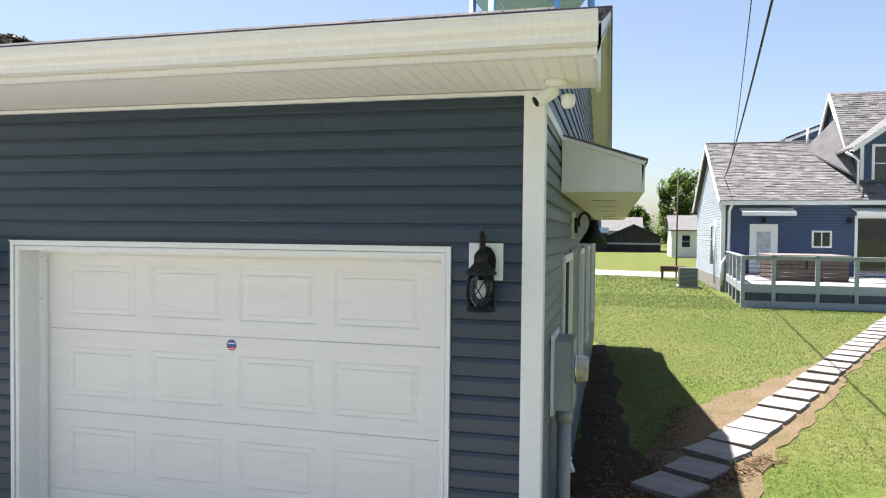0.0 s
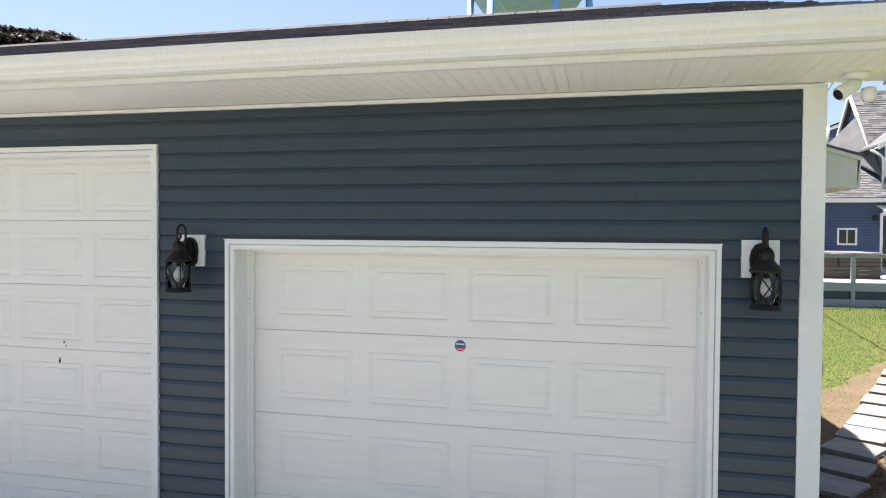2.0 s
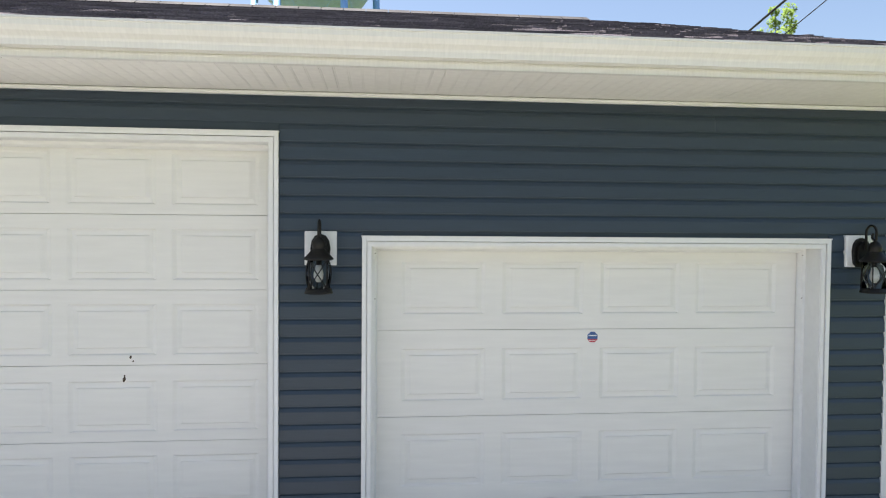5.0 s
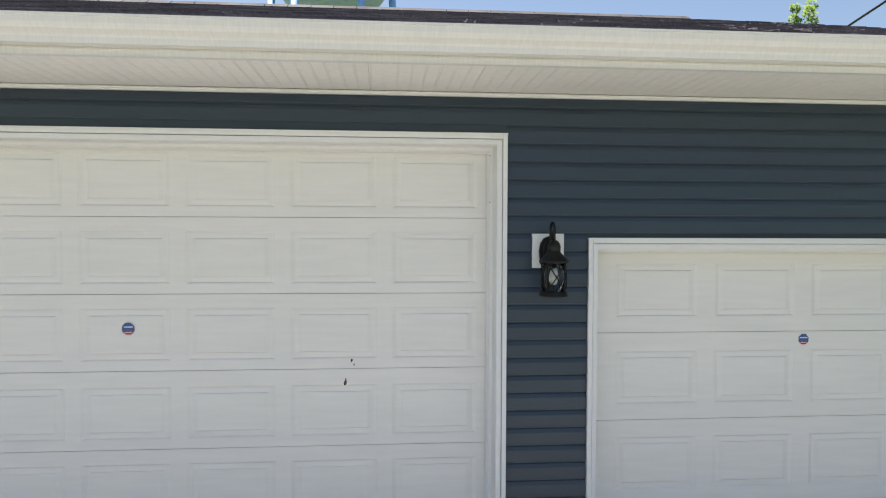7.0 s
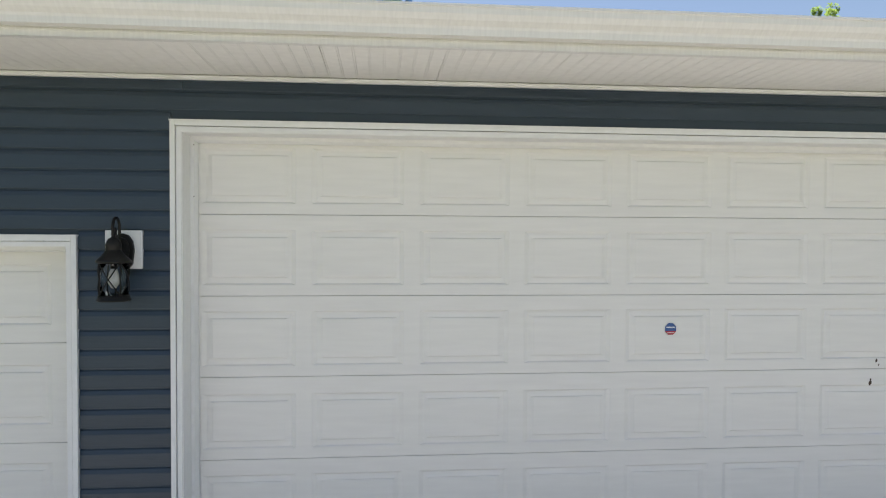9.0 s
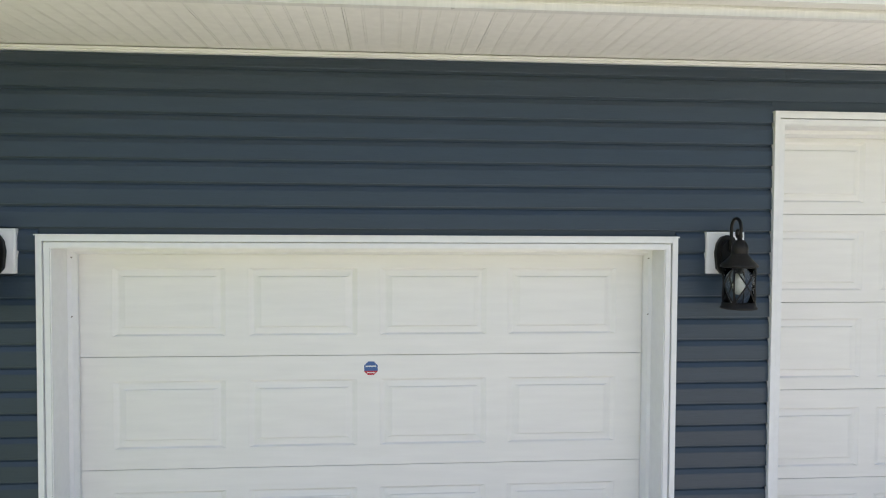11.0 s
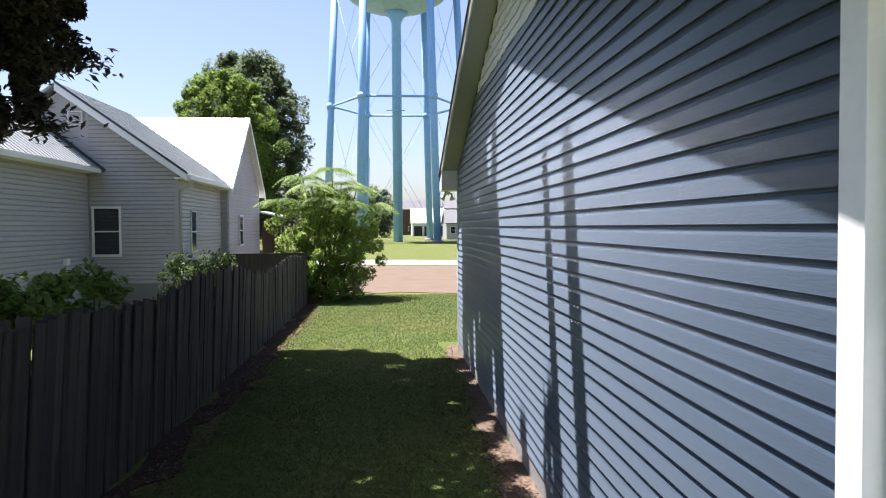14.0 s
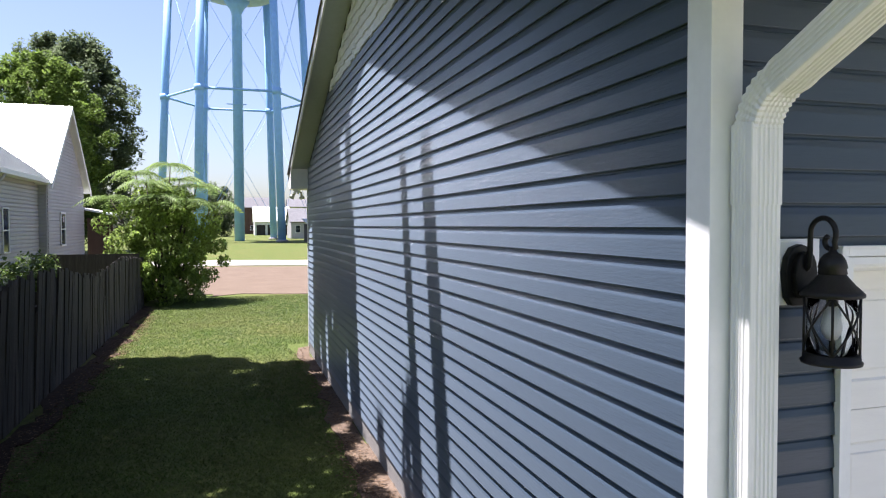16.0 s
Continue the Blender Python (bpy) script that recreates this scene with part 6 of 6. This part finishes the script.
for k in range(12):
    part("panel", MB().box(k * 1.5, 0, 0.05, k * 1.5 + 1.4, 0.04, 1.7), mat("beige_vinyl", (0.55, 0.50, 0.45), rough=0.5, var=0.04) if k == 0 else bpy.data.materials["beige_vinyl"], vf)
    part("post", MB().box(k * 1.5 - 0.1, -0.03, 0, k * 1.5, 0.07, 1.8), bpy.data.materials["beige_vinyl"], vf)
r_ = random.Random(9)
vine("shrub", "clipped bright green shrub before the yellow house", (23.4, 30.2, 0), [(r_.uniform(-1.0, 1.0), r_.uniform(-0.6, 0.6), r_.uniform(0.8, 2.3), r_.uniform(0.3, 0.5)) for i in range(30)], 5000, 0.08, LEAF_LIGHT, 71, "shrub")

# trees behind the houses
tree("broadleaf_tree", "dense dark green tree behind the blue house", (25.5, 48, 0), 15.5, 6.5, 0.4, LEAF, 26000, 0.24, 73, low=0.05, lumps=110, ball=0.2)
tree("broadleaf_tree", "dense dark green tree behind the blue house", (36, 52, 0), 16.5, 7.0, 0.4, LEAF_DARK, 26000, 0.24, 75, low=0.05, lumps=110, ball=0.2)
tree("broadleaf_tree", "dense dark green tree behind the deck", (33, 62, 0), 14.0, 5.5, 0.4, LEAF_DARK, 16000, 0.24, 77, low=0.05, lumps=90, ball=0.2)
tree("slender_tree", "tall thin light green tree behind the trees", (44.3, 74, 0), 29.5, 3.6, 0.22, LEAF_LIGHT, 4200, 0.22, 79, low=0.55, lumps=40, ball=0.2)
tree("broadleaf_tree", "round green tree far across the road", (14.0, 140, 0), 14.3, 6.0, 0.4, LEAF, 12000, 0.36, 81, low=0.05, lumps=70, ball=0.24)
tree("broadleaf_tree", "small green tree far across the road", (4.0, 135, 0), 7.5, 3.4, 0.3, LEAF, 6000, 0.32, 83, low=0.05, lumps=40, ball=0.24)
tree("broadleaf_tree", "green tree near the foot of the water tower", (-17, 150, 0), 10.5, 4.5, 0.3, LEAF_DARK, 7000, 0.34, 85, low=0.08, lumps=50, ball=0.24)
tree("broadleaf_tree", "green tree behind the neighbour's lot", (-36, 80, 0), 13, 5.5, 0.4, LEAF, 9000, 0.3, 87, low=0.08, lumps=60, ball=0.22)
# hazy woods on the horizon
r = np.random.default_rng(90)
L = []
for k in range(700):
    a = r.uniform(-1.25, 1.25)
    rr = r.uniform(300, 420)
    L.append((rr * math.sin(a), rr * math.cos(a), r.uniform(0, 9), r.uniform(2.5, 5)))
woods = thing("far_woods", "low line of distant woods on the horizon", "woods", kind="stuff")
leaf_mesh("foliage", clumps(r, L, 26000), 1.1, LEAF_DARK, woods, 91)

# ---- garage side: awning, door, windows, meter ----
aw = thing("side_awning", "white boxed awning over the garage side door", "awning", (0, 0, 0))
part("roof", slope([(0.0, 1.2, 2.985), (0.6, 1.2, 2.80), (0.6, 10.9, 2.80), (0.0, 10.9, 2.985)], 0.02), SHINGLE, aw, "dark shingle top")
for a, b in ((1.2, 1.22), (10.88, 10.9)):
    part("end_panel", MB().prism([(0.02, 2.575), (0.56, 2.575), (0.575, 2.77), (0.02, 2.955)], "y", a, b), ALU, aw)
part("end_cap", MB().prism([(0.02, 2.935), (0.575, 2.755), (0.59, 2.778), (0.02, 2.963)], "y", 1.185, 1.2), ALU, aw)
part("front_panel", MB().box(0.56, 1.2, 2.575, 0.58, 10.9, 2.775), ALU, aw)
part("soffit", MB().box(0.02, 1.22, 2.575, 0.56, 10.88, 2.595), SOFFIT, aw)
for k in range(6):
    part("vent_slot", MB().box(0.2, 2.4 + k * 1.4, 2.571, 0.4, 2.46 + k * 1.4, 2.5745), PIPE, aw)

sd = thing("door_4", "cream side door of the garage, shut", "door", kind="structure")
y0, y1, z0, z1 = SIDE_OPEN[0]
part("leaf", MB().box(-0.07, y0, z0, -0.03, y1, z1), mat("cream_door", (0.70, 0.60, 0.36), rough=0.45, var=0.04), sd)
for bx in ((y0 - 0.06, y0), (y1, y1 + 0.06)):
    part("casing", MB().box(0.0, bx[0], 0.05, 0.032, bx[1], z1 + 0.06), WHITE, sd)
part("casing", MB().box(0.0, y0, z1, 0.034, y1, z1 + 0.06), WHITE, sd)
part("handle", MB().lathe([(0, 0), (0.03, 0), (0.035, 0.03), (0, 0.05)], (-0.03, y0 + 0.08, 1.0), 10), CHROME, sd)
for i, (y0, y1, z0, z1) in enumerate(SIDE_OPEN[1:]):
    wi = thing("window_%d" % (i + 1), "white framed double-hung garage window", "window", kind="structure")
    for bx in ((y0 - 0.06, y0), (y1, y1 + 0.06)):
        part("casing", MB().box(0.0, bx[0], z0 - 0.06, 0.032, bx[1], z1 + 0.06), WHITE, wi)
    part("casing", MB().box(0.0, y0, z1, 0.034, y1, z1 + 0.06).box(0.0, y0, z0 - 0.06, 0.04, y1, z0), WHITE, wi)
    for za, zb in ((z0, (z0 + z1) / 2), ((z0 + z1) / 2, z1)):
        part("sash", MB().box(-0.05, y0, za, -0.02, y1, za + 0.05).box(-0.05, y0, zb - 0.05, -0.02, y1, zb).box(-0.05, y0, za, -0.02, y0 + 0.05, zb).box(-0.05, y1 - 0.05, za, -0.02, y1, zb), WHITE, wi)
        part("pane", MB().box(-0.04, y0 + 0.05, za + 0.05, -0.034, y1 - 0.05, zb - 0.05), WINDOW, wi)

gl_ = thing("gooseneck_lamp", "black gooseneck barn lamp over the side windows", "lamp", (0.0, 2.75, 2.36))
part("mount_block", MB().box(0.002, -0.09, -0.12, 0.03, 0.09, 0.12), WHITE, gl_)
part("backplate", MB().box(0.03, -0.05, -0.07, 0.06, 0.05, 0.07), BLACK, gl_, bevel=0.006)
neck = [(0.05, 0, 0.0), (0.07, 0, 0.0)] + [(0.118 - 0.05 * math.cos(a), 0, 0.04 + 0.075 * math.sin(a)) for a in [radians(-30 + 21 * i) for i in range(11)]]
part("neck", MB().tube(neck, 0.012, 8), BLACK, gl_)
part("shade", MB().lathe([(0.0, 0.03), (0.035, 0.03), (0.045, -0.02), (0.055, -0.06), (0.13, -0.18), (0.127, -0.18), (0.05, -0.06), (0.0, -0.03)], (0.20, 0, 0.02), 24), BLACK, gl_)
part("bulb", MB().lathe([(0, -0.15), (0.025, -0.13), (0.028, -0.1), (0, -0.05)], (0.155, 0, 0.0), 10), BULB, gl_)

mt = thing("electric_meter", "grey electric meter box with conduit on the garage side", "meter", (0.0, 0.78, 1.4))
part("backboard", MB().box(0.017, -0.22, -0.24, 0.035, 0.2, 0.26), WHITE, mt)
part("box", MB().box(0.035, -0.16, -0.22, 0.145, 0.16, 0.22), METERM, mt, bevel=0.006)
part("cover_lip", MB().box(0.145, -0.165, -0.225, 0.152, 0.165, 0.225), METERM, mt)
mr = MB()
mr.lathe([(0.0, 0.0), (0.088, 0.0), (0.09, 0.01), (0.082, 0.02), (0.082, 0.075), (0.07, 0.085), (0.0, 0.086)], (0, 0, 0), 24)
m_ = part("meter_glass", mr, mat("meter_face", (0.45, 0.42, 0.30), rough=0.15, var=0.3, big=8, fine=30), mt)
m_.location, m_.rotation_euler = (0.152, 0.0, 0.02), (0, radians(90), 0)
part("ring", MB().lathe([(0.082, 0.0), (0.094, 0.0), (0.094, 0.014), (0.082, 0.014)], (0, 0, 0), 24, closed=True), CHROME, mt).matrix_basis = pose(0.152, 0, 0.02, 0, 90, 0)
part("conduit", MB().tube([(0.09, 0, -0.22), (0.09, 0, -1.45)], 0.045, 12), PIPE, mt)
part("coupling", MB().tube([(0.09, 0, -0.24), (0.09, 0, -0.32)], 0.056, 12), PIPE, mt)
tp = thing("hose_tap", "small white tap on the garage side", "tap", (0.02, 1.35, 0.62))
part("body", MB().tube([(0, 0, 0), (0.08, 0, 0), (0.1, 0, -0.06)], 0.018, 8), WHITE, tp)
part("wheel", MB().lathe([(0, 0.02), (0.035, 0.02), (0.035, 0.03), (0, 0.03)], (0.06, 0, 0.01), 10), WHITE, tp)


# ---- under the eave corners ----
def aim(mb, at, direction):
    """Turns a lathe along z so that +z points along direction, at a place."""
    q = Vector(direction).to_track_quat("Z", "Y").to_matrix()
    mb.v = [tuple(q @ Vector(p) + Vector(at)) for p in mb.v]
    return mb


sc_ = thing("security_camera", "white motion camera hanging under the eave corner", "camera", (0.09, -0.22, SOFFIT_Z))
part("base", MB().lathe([(0, 0), (0.055, 0), (0.06, -0.02), (0.03, -0.035), (0, -0.035)], (0, 0, 0), 16), WHITE, sc_)
part("stem", MB().tube([(0, 0, -0.03), (0.0, 0, -0.075)], 0.014, 8), WHITE, sc_)
part("housing", aim(MB().lathe([(0, -0.06), (0.024, -0.056), (0.034, -0.03), (0.036, 0.06), (0.031, 0.067), (0, 0.067)], (0, 0, 0), 18), (-0.04, -0.02, -0.075), (-0.75, -0.35, -0.5)), WHITE, sc_)
part("lens", aim(MB().lathe([(0.0, 0.0), (0.026, 0.0), (0.026, 0.005), (0.0, 0.007)], (0, 0, 0), 16), (-0.092, -0.044, -0.11), (-0.75, -0.35, -0.5)), BLACK, sc_)
part("sensor", MB().lathe([(0, -0.14), (0.022, -0.135), (0.034, -0.115), (0.036, -0.09), (0.03, -0.07), (0, -0.062)], (0.06, 0.02, 0), 18), WHITE, sc_)

fl = thing("flood_lamp", "twin-headed silver flood lamp under the eave corner", "lamp", (-12.92, -0.27, SOFFIT_Z))
part("base", MB().lathe([(0, 0), (0.06, 0), (0.06, -0.02), (0.03, -0.04), (0, -0.04)], (0, 0, 0), 16), WHITE, fl)
for sx_, dr in ((0.085, (0.12, -0.15, -1)), (-0.05, (-0.6, -0.2, -0.75))):
    hd = part("lamp_head", aim(MB().lathe([(0.0, -0.045), (0.021, -0.045), (0.022, 0.012), (0.026, 0.02), (0.044, 0.045), (0.050, 0.072), (0.048, 0.08), (0.042, 0.073), (0.0, 0.06)], (0, 0, 0), 20), (sx_, 0, -0.09), dr), ALUMBRIGHT, fl)
    part("arm", MB().tube([(0, 0, -0.03), (sx_ * 0.6, 0, -0.035), (sx_, 0, -0.06)], 0.016, 8), WHITE, fl)
part("sensor", MB().lathe([(0, -0.085), (0.02, -0.08), (0.024, -0.06), (0.016, -0.035), (0, -0.035)], (0.02, -0.03, 0), 12), WHITE, fl)

copy_thing(fl, pose(-12.93, D + 0.30, 2.93))

# ---- overhead wires ----
def wire(name, label, a, b, sag, rad):
    a, b = Vector(a), Vector(b)
    pts = []
    for i in range(25):
        t = i / 24
        p = a.lerp(b, t)
        pts.append((p.x, p.y, p.z - sag * 4 * t * (1 - t)))
    w_ = tagged(part(name, MB().tube(pts, rad, 5), WIRE), label, "cable")


wire("power_cable", "black twisted power cable running to the blue house", (4.95, 28.1, 4.72), (1.19, -3.33, 6.1), 0.47, 0.018)
wire("phone_cable", "thin black cable running to the blue house", (5.1, 28.4, 5.2), (0.92, -1.74, 5.37), 1.0, 0.006)
